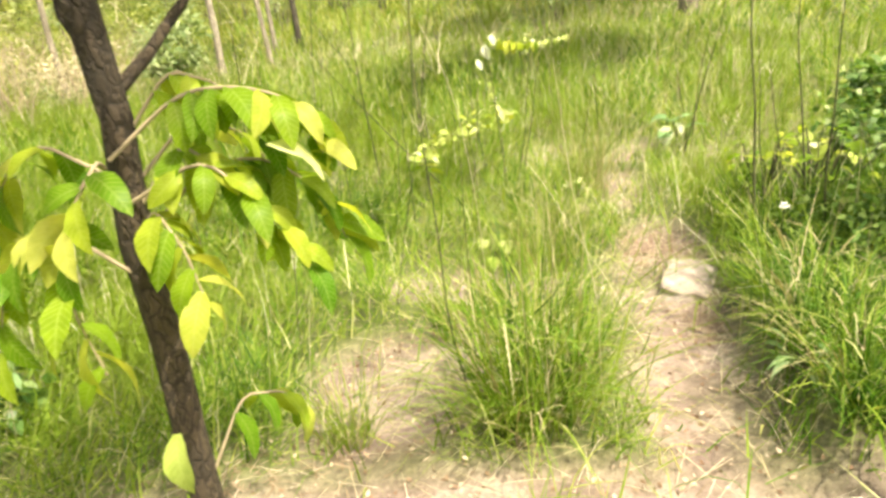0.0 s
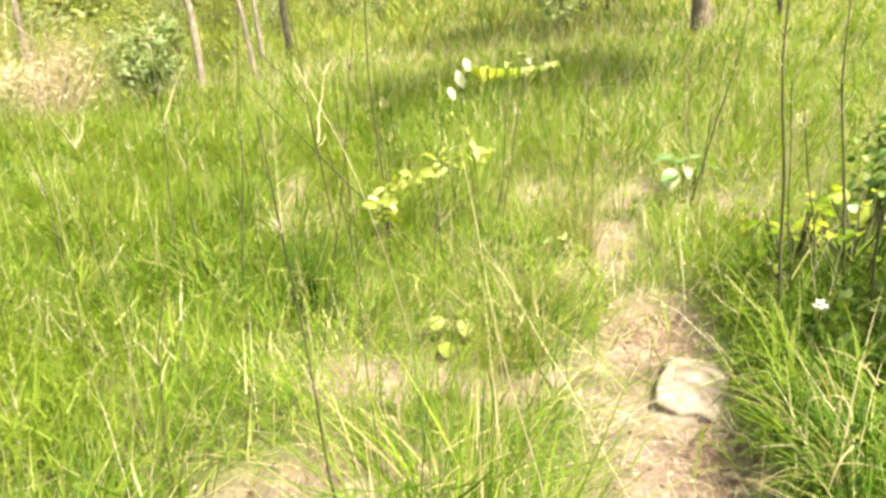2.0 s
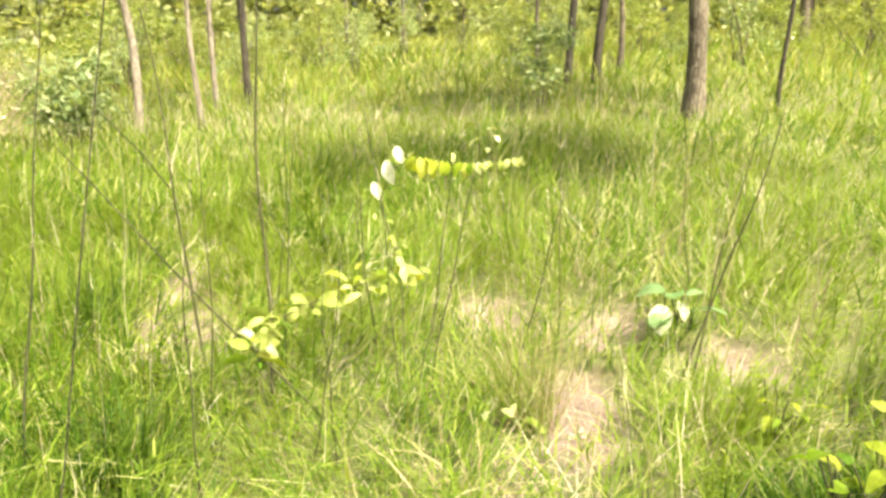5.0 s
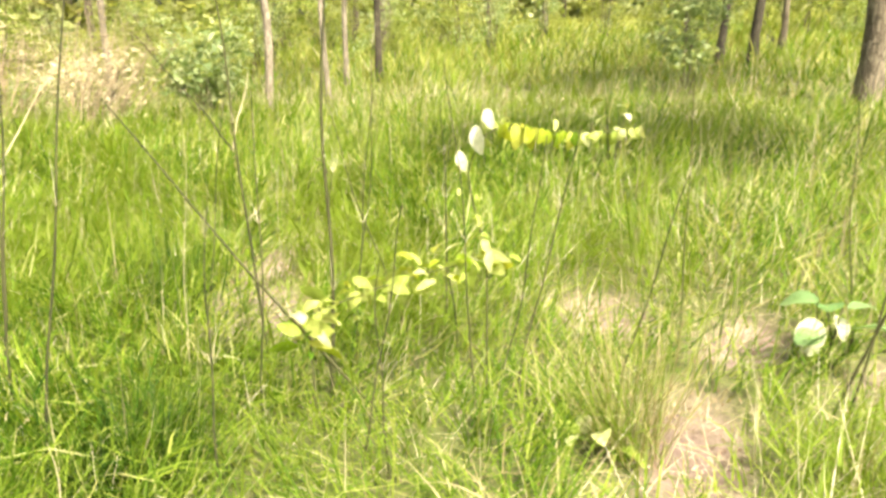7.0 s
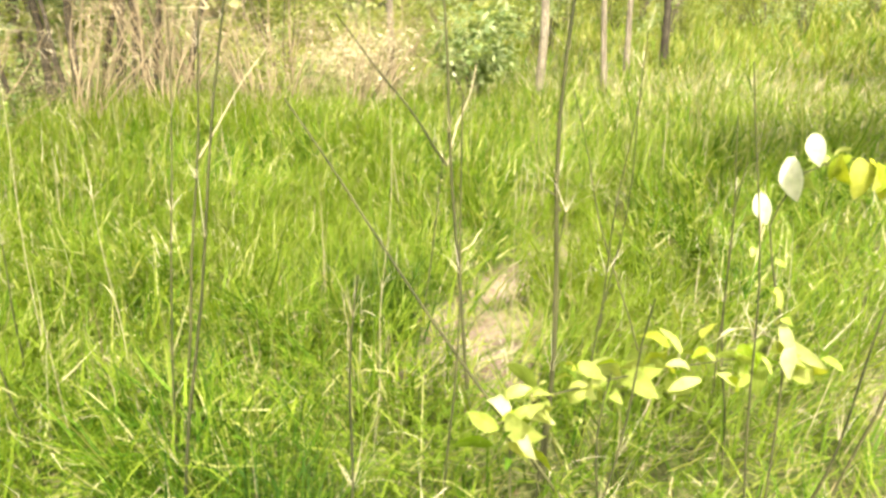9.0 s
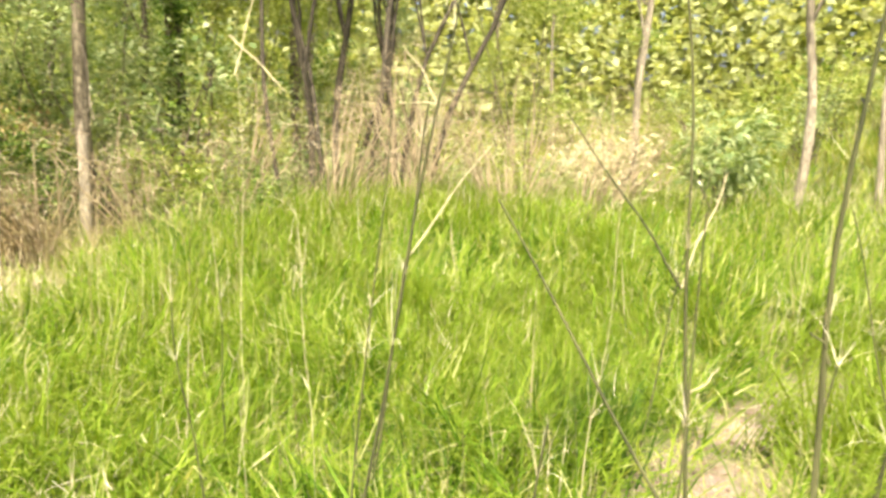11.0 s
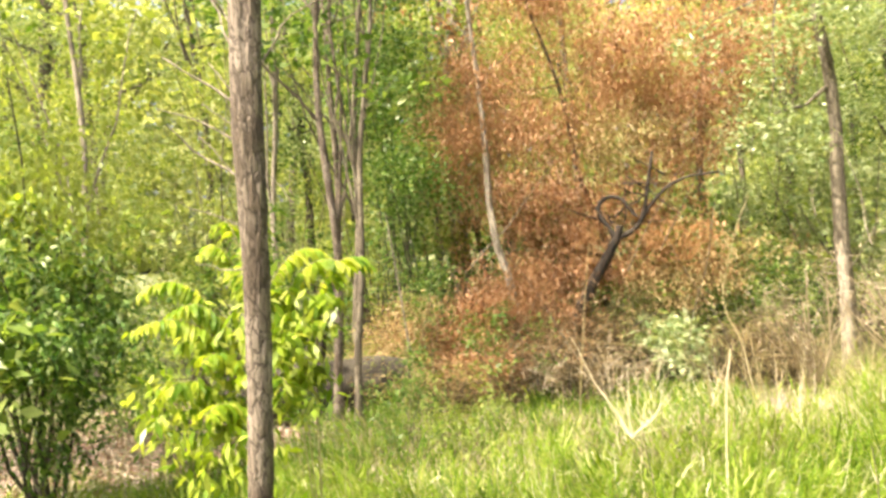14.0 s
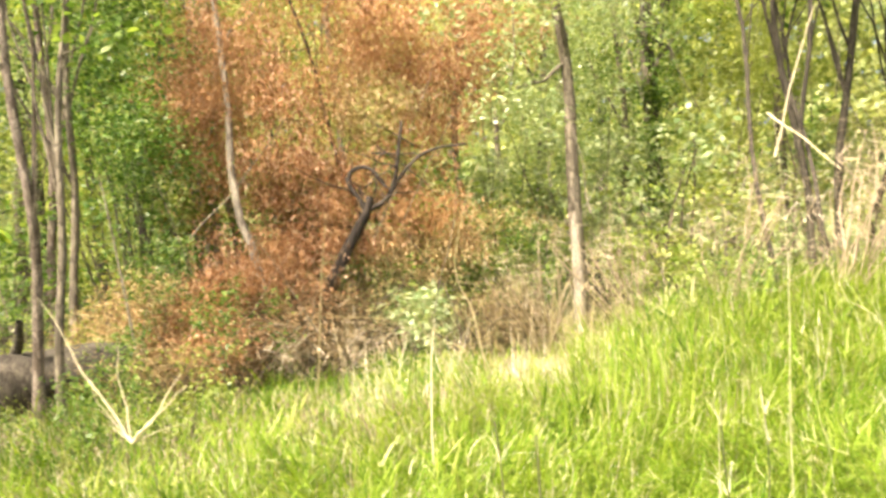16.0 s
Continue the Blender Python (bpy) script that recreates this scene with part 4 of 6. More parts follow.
for k, (x, y, turn, size) in enumerate(((-6.9, 5.6, 40, 0.9), (-7.6, 6.2, 90, 1.0), (-7.7, 8.3, 150, 0.9), (-8.3, 5.4, 60, 1.1), (-8.0, 4.2, 20, 0.7), (-8.6, 3.6, 200, 0.9), (-6.6, 8.8, 20, 0.8), (-7.2, 9.6, 60, 1.0), (-5.9, -0.2, 60, 0.5), (-6.4, 0.6, 10, 0.6), (-4.9, -1.9, 100, 0.8), (-6.8, -2.2, 170, 1.0), (-3.9, -2.6, 30, 1.0), (-4.3, 1.5, 210, 0.45), (-5.6, 1.5, 110, 0.5), (-6.3, 6.2, 20, 0.5), (-5.5, 8.4, 80, 0.5), (-5.8, 9.6, 140, 0.55), (-6.2, 7.0, 200, 0.5), (-5.4, 5.6, 250, 0.4))):
    placed((s2, s1, s4, s2, s3)[k % 5], x, y, turn, size)
for x, y, turn, size in ((-3.6, 0.7, 30, 0.32), (-3.95, 1.15, 120, 0.34), (-4.5, 1.0, 200, 0.4), (-3.3, 0.1, 280, 0.35)):
    placed(s3, x, y, turn, size)
# leafy saplings that fill the middle storey at the wood's edge
m1 = shrub("sapling", "leafy sapling with pale green foliage in soft tiers", (-8.2, -3.4), [(0, 0, 1.5, 0.7, 0.7, 0.35), (0.3, 0.2, 2.3, 0.8, 0.8, 0.35), (-0.3, -0.2, 3.1, 0.8, 0.8, 0.4), (0, 0.3, 3.9, 0.7, 0.7, 0.4)], M_YELLF, 330, 17, (0.062, 0.028), 0.15, 61, M_BARKG, 8, "tree", "saplings of the wood")
m2 = shrub("sapling", "leafy sapling with silvery green foliage in soft tiers", (-9.2, 5.0), [(0, 0, 1.2, 0.6, 0.6, 0.35), (-0.2, 0.3, 2.0, 0.8, 0.8, 0.35), (0.3, -0.2, 2.9, 0.8, 0.8, 0.4), (0, 0.2, 3.8, 0.7, 0.7, 0.4)], M_SILVLF, 330, 17, (0.062, 0.026), 0.15, 62, M_BARKG, 8, "tree", "saplings of the wood")
m3 = shrub("sapling", "leafy sapling with glossy deep green foliage", (-7.6, 0.1), [(0, 0, 1.4, 0.6, 0.6, 0.45), (0.2, 0.1, 2.4, 0.7, 0.7, 0.45), (-0.2, -0.1, 3.4, 0.8, 0.8, 0.5)], M_GLINT, 330, 17, (0.062, 0.030), 0.15, 63, M_BARKD, 8, "tree", "saplings of the wood")
for k, (ob, x, y, turn, size) in enumerate(((m1, -6.4, -3.9, 70, 0.9), (m2, -9.3, -2.6, 140, 1.2), (m1, -9.8, -1.4, 200, 1.2), (m1, -9.4, -0.2, 30, 1.1), (m3, -3.1, -2.6, 110, 1.0), (m1, -4.9, -4.6, 250, 1.1), (m2, -7.4, -5.2, 310, 1.2), (m1, -10.2, 1.0, 100, 1.3), (m2, -9.9, 3.9, 20, 1.0), (m2, -10.2, 5.2, 220, 1.1), (m1, -9.6, 7.0, 280, 1.0), (m2, -8.7, 8.6, 60, 0.9), (m1, -6.9, 9.9, 160, 0.9), (m1, -8.6, 7.8, 90, 0.9))):
    placed(ob, x, y, turn, size)
# log at the edge of the clearing, added to make its shaded hollow dark
log = thing("log", "dark log added in place of the shaded hollow behind the sandy clearing", "log", (-5.55, -0.30, on(-5.55, -0.30)))
part("trunk", *tube(bent((-0.45, 0.75, 0.26), (0.45, -0.75, 0.30), 14, 0.03, np.random.default_rng(5)), [0.20, 0.25, 0.27, 0.26, 0.26, 0.25, 0.26, 0.25, 0.24, 0.24, 0.23, 0.22, 0.20, 0.15], 16, 0.05), M_BARKD, log, smooth=True)
part("branch_stub", *tube(bent((0.0, 0.0, 0.45), (0.2, 0.22, 0.80), 6, 0.01), np.linspace(0.05, 0.025, 6), 8, 0.05), M_BARKD, log, smooth=True)
# dark shrubs that deepen the same shaded hollow
for x, y, turn, size in ((-6.9, -1.0, 30, 0.8), (-6.8, -1.7, 130, 0.9), (-6.6, -2.4, 220, 0.85), (-6.2, -0.75, 10, 0.55), (-7.4, -1.5, 80, 1.1)):
    placed(s3, x, y, turn, size)
for k, (x, y, turn, size) in enumerate(((-5.2, -0.3, 30, 0.3), (-4.4, -1.3, 100, 0.28), (-5.5, -2.2, 150, 0.4), (-3.9, -0.5, 260, 0.25), (-4.9, -1.9, 10, 0.5), (-3.3, -0.1, 70, 0.3), (-5.9, 0.1, 200, 0.45))):
    placed((s2, s3)[k % 2], x, y, turn, size)
for x, y, turn, size in ((-8.4, 3.1, 0, 0.9), (-8.9, 2.9, 50, 1.2), (-9.4, 3.4, 100, 1.5), (-9.8, 4.3, 150, 1.6), (-9.3, 5.3, 200, 1.4), (-8.8, 1.2, 250, 1.0), (-9.3, 0.9, 300, 1.3), (-8.9, 6.6, 20, 1.3), (-8.5, 7.4, 80, 1.3), (-8.0, 6.9, 130, 0.9)):
    placed(s3 if y < 3.2 else s4, x, y, turn, size)
q = np.random.default_rng(93)
for k in range(46):
    yaw, d = q.uniform(-34, 46), q.uniform(15.5, 24)
    x, y = 0.6 - d * math.sin(radians(yaw)), 2.5 + d * math.cos(radians(yaw))
    placed((s1, s4, s1)[k % 3], x, y, q.uniform(0, 360), q.uniform(0.7, 1.3))
# leafy trees that stand out
shrub("young_tree", "young tree thick with dark green leaves beside the sandy clearing", (-2.55, -0.45), [(0, 0, 1.30, 0.55, 0.6, 0.40), (0.1, 0.25, 0.95, 0.40, 0.40, 0.35), (0, -0.6, 1.5, 0.45, 0.45, 0.35), (0.05, 0.1, 0.65, 0.25, 0.25, 0.25)], M_GLINT, 800, 14, (0.058, 0.020), 0.11, 5, M_BARKD, 9, "tree", droop=1.1)
shrub("young_tree", "young tree with light drooping green leaves above the clearing", (-2.75, -0.75), [(0, 0, 1.9, 0.6, 0.6, 0.4), (0.1, -0.3, 2.4, 0.5, 0.6, 0.4), (0, 0.5, 1.75, 0.4, 0.4, 0.3)], M_MIDLF, 320, 13, (0.06, 0.021), 0.13, 20, M_BARKD, 7, "tree", droop=1.1)
shrub("young_tree", "young tree with sunlit green leaves", (-8.4, -0.5), [(0, 0, 2.0, 0.6, 0.6, 0.6), (0, 0.1, 3.4, 0.9, 0.9, 0.9), (0.1, 0, 4.6, 0.9, 0.9, 0.7)], M_GLINT, 700, 12, (0.075, 0.036), 0.15, 6, M_BARKD, 9, "tree")
shrub("shrub", "pale-leaved shrub in front of the dead tree", (-7.1, 2.78), [(0, 0, 0.45, 0.42, 0.42, 0.30), (0.1, 0.3, 0.35, 0.35, 0.35, 0.25)], M_SILVLF, 190, 8, (0.09, 0.046), 0.08, 7)
shrub("shrub", "shrub with long pale glossy leaves beside a grey trunk", (-4.35, 10.6), [(0, 0, 0.75, 0.55, 0.55, 0.35), (0.1, 0.1, 1.15, 0.45, 0.45, 0.3)], M_SILVLF, 130, 9, (0.15, 0.045), 0.10, 8)
shrub("shrub", "dry pale shrub in the long grass", (-5.6, 10.0), [(0, 0, 0.8, 0.6, 0.5, 0.6)], M_STRAW, 120, 8, (0.12, 0.02), 0.12, 9)
shrub("shrub", "small pale-leaved shrub by the shaded grass", (1.4, 12.3), [(0, 0, 0.7, 0.40, 0.4, 0.35), (0.1, 0, 1.1, 0.3, 0.3, 0.25)], M_SILVLF, 90, 8, (0.10, 0.05), 0.10, 10)
shrub("conifer_sapling", "small dark dense young tree in the undergrowth", (-9.6, 6.15), [(0, 0, 2.0, 0.30, 0.30, 0.5), (0, 0, 2.6, 0.2, 0.2, 0.4), (0, 0, 1.4, 0.35, 0.35, 0.3)], M_DARKLF, 200, 9, (0.07, 0.03), 0.08, 11, category="tree")
brown = shrub("shrub", "shrub with brown dead leaves low under the dead tree", (-7.3, 1.2), [(0, 0, 0.45, 0.6, 0.7, 0.4), (0.2, -0.6, 0.4, 0.5, 0.5, 0.35)], M_BROWN, 260, 12, (0.055, 0.022), 0.11, 12)
for x, y, turn, size in ((-6.75, 1.0, 200, 0.7), (-7.7, 0.4, 40, 0.8), (-6.35, 1.25, 90, 0.75), (-6.7, 1.75, 320, 0.75), (-6.15, 0.95, 160, 0.6)):
    placed(brown, x, y, turn, size)
# dark shrubs added where shade lies under the side boughs
for x, y, turn, size in ((-8.1, 3.4, 30, 0.55), (-8.0, 3.95, 140, 0.6), (-8.3, 4.4, 220, 0.55), (-7.9, 2.3, 90, 0.5)):
    placed(s3, x, y, turn, size)
tangle = shrub("dry_shrub", "dark tangle of dead twigs under the dead tree", (-6.3, 1.45), [(0, 0, 0.22, 0.55, 0.6, 0.22), (0.1, 0.3, 0.45, 0.4, 0.4, 0.25)], M_DKTWIG, 230, 10, (0.15, 0.007), 0.15, 23, M_BARKD, 20, "dry shrub", "dark tangles")
# the last two copies are added to darken the shadow below the boughs
for x, y, turn, size in ((-6.0, 2.05, 60, 0.7), (-5.6, 1.5, 130, 0.55), (-6.6, 2.1, 210, 1.0), (-5.6, 0.95, 300, 0.7), (-6.9, 3.4, 20, 1.0), (-6.7, 3.9, 260, 0.9), (-7.0, 1.7, 170, 1.0), (-7.35, 1.95, 20, 1.2), (-7.45, 2.3, 250, 1.1)):
    placed(tangle, x, y, turn, size)
shrub("shrub", "dry bush of brown leaves and twigs at the grass edge", (-6.5, 0.35), [(0, 0, 0.55, 0.5, 0.55, 0.35), (0.1, -0.4, 0.40, 0.4, 0.4, 0.28), (0.1, 0.6, 0.3, 0.4, 0.4, 0.25), (-0.3, 0.0, 0.85, 0.35, 0.4, 0.2)], M_TAN, 420, 13, (0.055, 0.012), 0.11, 17, M_TWIGGY, 16)
shrub("shrub", "dry bush of straw-coloured leaves at the grass edge", (-5.7, 0.45), [(0, 0, 0.32, 0.4, 0.5, 0.26), (-0.1, 0.6, 0.25, 0.4, 0.4, 0.2)], M_TAN, 220, 12, (0.07, 0.010), 0.10, 18, M_TWIGGY, 16)
shrub("shrub", "dry tangle of pale twigs at the grass edge", (-6.1, 2.1), [(0, 0, 0.3, 0.6, 0.7, 0.25)], M_TWIGGY, 120, 10, (0.20, 0.006), 0.15, 19, M_BARKP, 22)


# ---------------------------------------------------------------- far wood
r = np.random.default_rng(95)
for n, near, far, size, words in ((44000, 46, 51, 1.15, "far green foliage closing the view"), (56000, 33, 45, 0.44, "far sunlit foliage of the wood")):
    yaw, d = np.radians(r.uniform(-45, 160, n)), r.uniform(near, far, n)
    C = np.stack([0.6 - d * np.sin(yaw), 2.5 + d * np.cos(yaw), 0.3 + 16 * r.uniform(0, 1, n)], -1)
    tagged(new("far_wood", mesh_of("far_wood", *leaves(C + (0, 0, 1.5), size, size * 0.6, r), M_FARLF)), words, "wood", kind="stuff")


# ---------------------------------------------------------------- plants with large leaves
def fan_plant(name, label, at, z0, count, L, mat, spread, seed, wide=0.5, droop=0.6, category="plant", height=0.4, stalk=None):
    """A leafy plant: stalks from one foot, each with its leaf."""
    r = np.random.default_rng(seed)
    ob = thing(name, label, category, (at[0], at[1], on(*at) - 0.02))
    for k in range(count):
        yaw = 360 * k / count + r.uniform(-30, 30)
        top = np.array([-math.sin(radians(yaw)) * spread * r.uniform(0.2, 1), math.cos(radians(yaw)) * spread * r.uniform(0.2, 1), z0 + height * r.uniform(0, 1)])
        part("stalk", *tube(bent((0, 0, 0), top, 6, 0.01, r), np.linspace(0.006, 0.003, 6), 5), stalk or M_STALK, ob, smooth=True)
        put_leaf(ob, tuple(top), yaw + r.uniform(-25, 25), r.uniform(-25, 20), L * r.uniform(0.7, 1.25), mat, r.uniform(-25, 25), wide, droop)
    return ob


def frond_plant(name, label, at, fronds, mat, seed, L=0.11, wide=0.34):
    """A plant with long fronds set with paired leaflets. fronds: (tip x, tip y, tip z) from the foot."""
    r = np.random.default_rng(seed)
    ob = thing(name, label, "plant", (at[0], at[1], on(*at) - 0.02))
    for tip in fronds:
        hub = np.array([0, 0, tip[2] * 0.75]) + r.normal(0, 0.04, 3)
        mid = np.array([tip[0] * 0.5, tip[1] * 0.5, tip[2] * 1.12])
        u = np.linspace(0, 1, 14)[:, None]
        P = (1 - u) ** 2 * hub + 2 * u * (1 - u) * mid + u * u * np.array(tip)
        part("frond_stalk", *tube(np.concatenate([[(0, 0, 0)], P]), np.linspace(0.003, 0.0012, 15), 5), M_TWIGGY, ob, smooth=True)
        yaw = math.degrees(math.atan2(-tip[0], tip[1]))
        fine = np.stack([np.interp(np.linspace(2, 13, 22), np.arange(14), P[:, c]) for c in range(3)], -1)
        for k, q in enumerate(fine):
            size = 0.55 + 0.6 * math.sin(math.pi * (k + 4) / 27)
            for side in (-1, 1):
                put_leaf(ob, tuple(q), yaw + side * r.uniform(60, 82), r.uniform(-55, -15), L * size * r.uniform(0.9, 1.15), mat, r.uniform(-20, 20), wide, 0.5, "leaflet")
    return ob


frond_plant("fern_tree_sapling", "sapling with long sunlit yellow-green fronds", (-2.15, 1.17), [(0.1, -0.18, 1.55), (0.25, -0.25, 1.3), (-0.2, 0.29, 1.5), (0.1, 0.25, 1.35), (0.3, -0.07, 1.1), (0.0, 0.40, 1.2), (0.2, -0.36, 0.98), (-0.1, -0.22, 1.65), (0.3, 0.14, 1.45), (0.1, -0.32, 1.15), (0.3, 0.32, 1.0), (0.35, -0.22, 1.0), (0.15, 0.14, 1.6), (0.4, -0.32, 1.25), (0.45, 0.04, 0.92), (0.2, -0.43, 1.4), (-0.1, 0.43, 1.45)], M_LEAFY, 21, 0.095, 0.28)
frond_plant("fern_tree_sapling", "sapling with broad sunlit yellow-green fronds", (-2.3, 1.36), [(0.1, -0.15, 1.35), (0.15, 0.2, 1.3), (0.2, 0.1, 1.0), (-0.2, 0.22, 1.45)], M_LEAFY, 31, 0.11, 0.30)
frond_plant("fern_tree_sapling", "sapling with drooping bright green fronds", (-2.9, -0.75), [(0.2, -0.3, 2.1), (0.4, 0.3, 1.9), (0.5, -0.4, 1.6), (0.2, 0.5, 1.5), (0.5, 0.0, 2.0), (0.1, -0.5, 1.8)], M_LEAFY, 22, 0.12, 0.30)
r = np.random.default_rng(33)
for o, blobs, n in ((bpy.data.objects["fern_tree_sapling"], [(0.15, -0.2, 0.95, 0.22, 0.22, 0.28), (0.1, 0.3, 1.10, 0.22, 0.22, 0.22), (0.2, 0.0, 0.75, 0.22, 0.25, 0.2)], 110),):
    C, T = tufts(blobs, n, 10, 0.09, r)
    part("foliage", *leaves(C, 0.075, 0.028, r, 1.3), M_BRIGHT, o, "hanging sunlit leaflets")
# pale upper leaves carry a whitish reflection in their colour, above darker ones
fan_plant("broadleaf_plant", "plant with broad pale bluish-green leaves in the grass", (-1.66, 2.06), 0.28, 64, 0.115, M_GLAUC, 0.27, 23, 0.56, 0.9, height=0.26)
r = np.random.default_rng(34)
C, T = tufts([(0, 0, 0.22, 0.30, 0.30, 0.16)], 70, 8, 0.05, r)
part("foliage", *leaves(C, 0.09, 0.045, r, 0.6), M_GLINT, bpy.data.objects["broadleaf_plant"], "dark green lower leaves")
fan_plant("broadleaf_plant", "leafy plant with wide yellow-green leaves on the bank", (2.05, 3.75), 0.16, 30, 0.085, M_LEAFY, 0.34, 24, 0.62, 0.5, height=0.24)
fan_plant("broadleaf_plant", "plant with large pale sunlit leaves on the bank", (2.28, 4.20), 0.18, 8, 0.14, M_PALELF, 0.16, 25, 0.80, 0.5, height=0.16)
fan_plant("broadleaf_plant", "pale bluish leaves of a small plant beside the path", (1.70, 5.45), 0.12, 6, 0.16, M_GLAUC, 0.14, 26, 0.8, 0.4, height=0.22)
put_leaf(bpy.data.objects["broadleaf_plant.003"], (-0.06, 0.05, 0.24), 165, -50, 0.17, M_SUNWHITE, 10, 0.75, 0.4, label="large near-white leaf")
put_leaf(bpy.data.objects["broadleaf_plant.003"], (0.03, 0.05, 0.26), 200, -40, 0.12, M_SUNWHITE, -10, 0.6, 0.4, label="large near-white leaf")
fan_plant("broadleaf_plant", "low plant with pale bluish leaves at the foot of the bank", (1.36, 2.10), 0.05, 12, 0.13, M_GLAUC, 0.10, 32, 0.22, 0.8, height=0.10)
herb = thing("round_leaf_herb", "low herb with round pale green leaves on bare soil", "plant", (0.33, 3.62, on(0.33, 3.62) - 0.02))
for k, (x, y, z, L) in enumerate(((-0.03, 0.02, 0.13, 0.085), (0.09, 0.0, 0.12, 0.095), (0.0, -0.11, 0.07, 0.085), (-0.12, 0.07, 0.10, 0.07), (0.05, 0.10, 0.12, 0.08), (0.16, 0.06, 0.09, 0.06))):
    part("stalk", *tube([(0, 0, 0), (x * 0.6, y * 0.6, z * 0.8), (x, y, z)], [0.003, 0.0025, 0.002], 5), M_STALK, herb, smooth=True)
    put_leaf(herb, (x, y, z), 165 + 11 * k, -32, L, M_PALELF, 6 * k - 15, 0.95, 0.3)
fan_plant("broadleaf_plant", "small plant with yellowing leaves by the path", (0.87, 4.62), 0.06, 6, 0.10, M_PALELF, 0.12, 28, 0.6, 0.5, height=0.10)
fan_plant("broadleaf_plant", "yellow-leaved plant at the edge of the path", (1.78, 3.70), 0.12, 18, 0.075, M_LEAFY, 0.14, 29, 0.8, 0.5, height=0.3)
fan_plant("broadleaf_plant", "leafy plant with bright yellow-green leaves by the path", (1.88, 4.58), 0.08, 16, 0.08, M_LEAFY, 0.16, 35, 0.5, 0.5, height=0.16)
fan_plant("broadleaf_plant", "slim plant with a few white-green leaves above the grass", (0.72, 8.4), 0.38, 6, 0.12, M_PALELF, 0.14, 30, 0.6, 0.6, height=0.35)


def leafy_shoot(label, points, count, L, mat, seed, big_end=1.0):
    """A sprawling shoot with leaves set along it."""
    r = np.random.default_rng(seed)
    base = points[0]
    ob = thing("leafy_shoot", label, "plant", base)
    P = np.array(points) - np.array(base)
    u = np.linspace(0, len(P) - 1, 24)
    Q = np.stack([np.interp(u, np.arange(len(P)), P[:, c]) for c in range(3)], -1)
    part("shoot", *tube(Q, np.linspace(0.0035, 0.0015, 24), 5), M_STALK, ob, smooth=True)
    for k in range(count):
        q = Q[int(3 + 20 * k / count)]
        put_leaf(ob, tuple(q + r.normal(0, 0.028, 3)), r.uniform(0, 360), r.uniform(-50, 60), L * r.uniform(0.5, 1.25) * (1 if k < count - 4 else big_end), mat if r.uniform() < 0.8 else M_LEAFY, r.uniform(-80, 80), r.choice([0.32, 0.42, 0.55]), r.choice([0.3, 0.7, 1.1]))
    return ob


leafy_shoot("sprawling shoot with pale yellow-green leaves in the grass", [(-0.06, 4.52, 0.0), (-0.08, 4.54, 0.40), (-0.04, 4.60, 0.46), (0.08, 4.74, 0.49), (0.20, 4.86, 0.51), (0.33, 4.97, 0.53), (0.46, 5.04, 0.53)], 80, 0.105, M_PALELF, 41)
arch = leafy_shoot("upright shoot arching over with white-lit and yellow leaves", [(0.42, 5.02, 0.0), (0.42, 5.02, 0.52), (0.39, 5.06, 0.62), (0.35, 5.08, 0.74), (0.33, 5.08, 0.86), (0.38, 5.09, 0.98), (0.47, 5.13, 1.03), (0.60, 5.18, 1.00), (0.78, 5.22, 0.99), (0.95, 5.26, 1.01)], 18, 0.055, M_PALELF, 42)
# the topmost leaves get their sun glare as near-white colour
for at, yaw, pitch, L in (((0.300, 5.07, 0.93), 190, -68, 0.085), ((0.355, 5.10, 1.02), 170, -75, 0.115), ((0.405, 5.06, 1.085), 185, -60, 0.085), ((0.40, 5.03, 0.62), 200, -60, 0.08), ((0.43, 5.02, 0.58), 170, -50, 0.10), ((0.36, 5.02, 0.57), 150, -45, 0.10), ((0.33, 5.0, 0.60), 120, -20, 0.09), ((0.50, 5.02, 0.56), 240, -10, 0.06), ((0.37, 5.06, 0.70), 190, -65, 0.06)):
    put_leaf(arch, tuple(np.array(at) - (0.42, 5.02, 0.0)), yaw, pitch, L, M_SUNWHITE if at[2] > 0.8 else M_PALELF, 20, 0.58 if at[2] > 0.8 else 0.45, 0.4)
q = np.random.default_rng(44)
for k in range(26):
    u = k / 25
    at = np.array([0.46 + 0.48 * u, 5.12 + 0.13 * u, 1.035 - 0.04 * math.sin(2.6 * u)])
    put_leaf(arch, tuple(at - (0.42, 5.02, 0.0)), q.uniform(120, 250), q.uniform(-85, -35), (0.095 - 0.05 * u) * q.uniform(0.8, 1.2), M_LEAFY if u < 0.55 else M_PALELF, q.uniform(-40, 40), 0.58, 0.7)

# white flower on the bank
ob = thing("flower", "small white flower in the shade of the bank", "flower", (1.64, 3.08, on(1.64, 3.08)))
part("stalk", *tube([(0, 0, 0), (0.0, 0.0, 0.1), (0.01, 0, 0.19)], [0.004, 0.003, 0.003], 5), M_STALK, ob)
for k in range(13):
    put_leaf(ob, (0.01, 0, 0.20), 360 * k / 6.5, 10 if k < 7 else 55, 0.030, M_PETAL, 0, 0.6, 0.3, "petal")


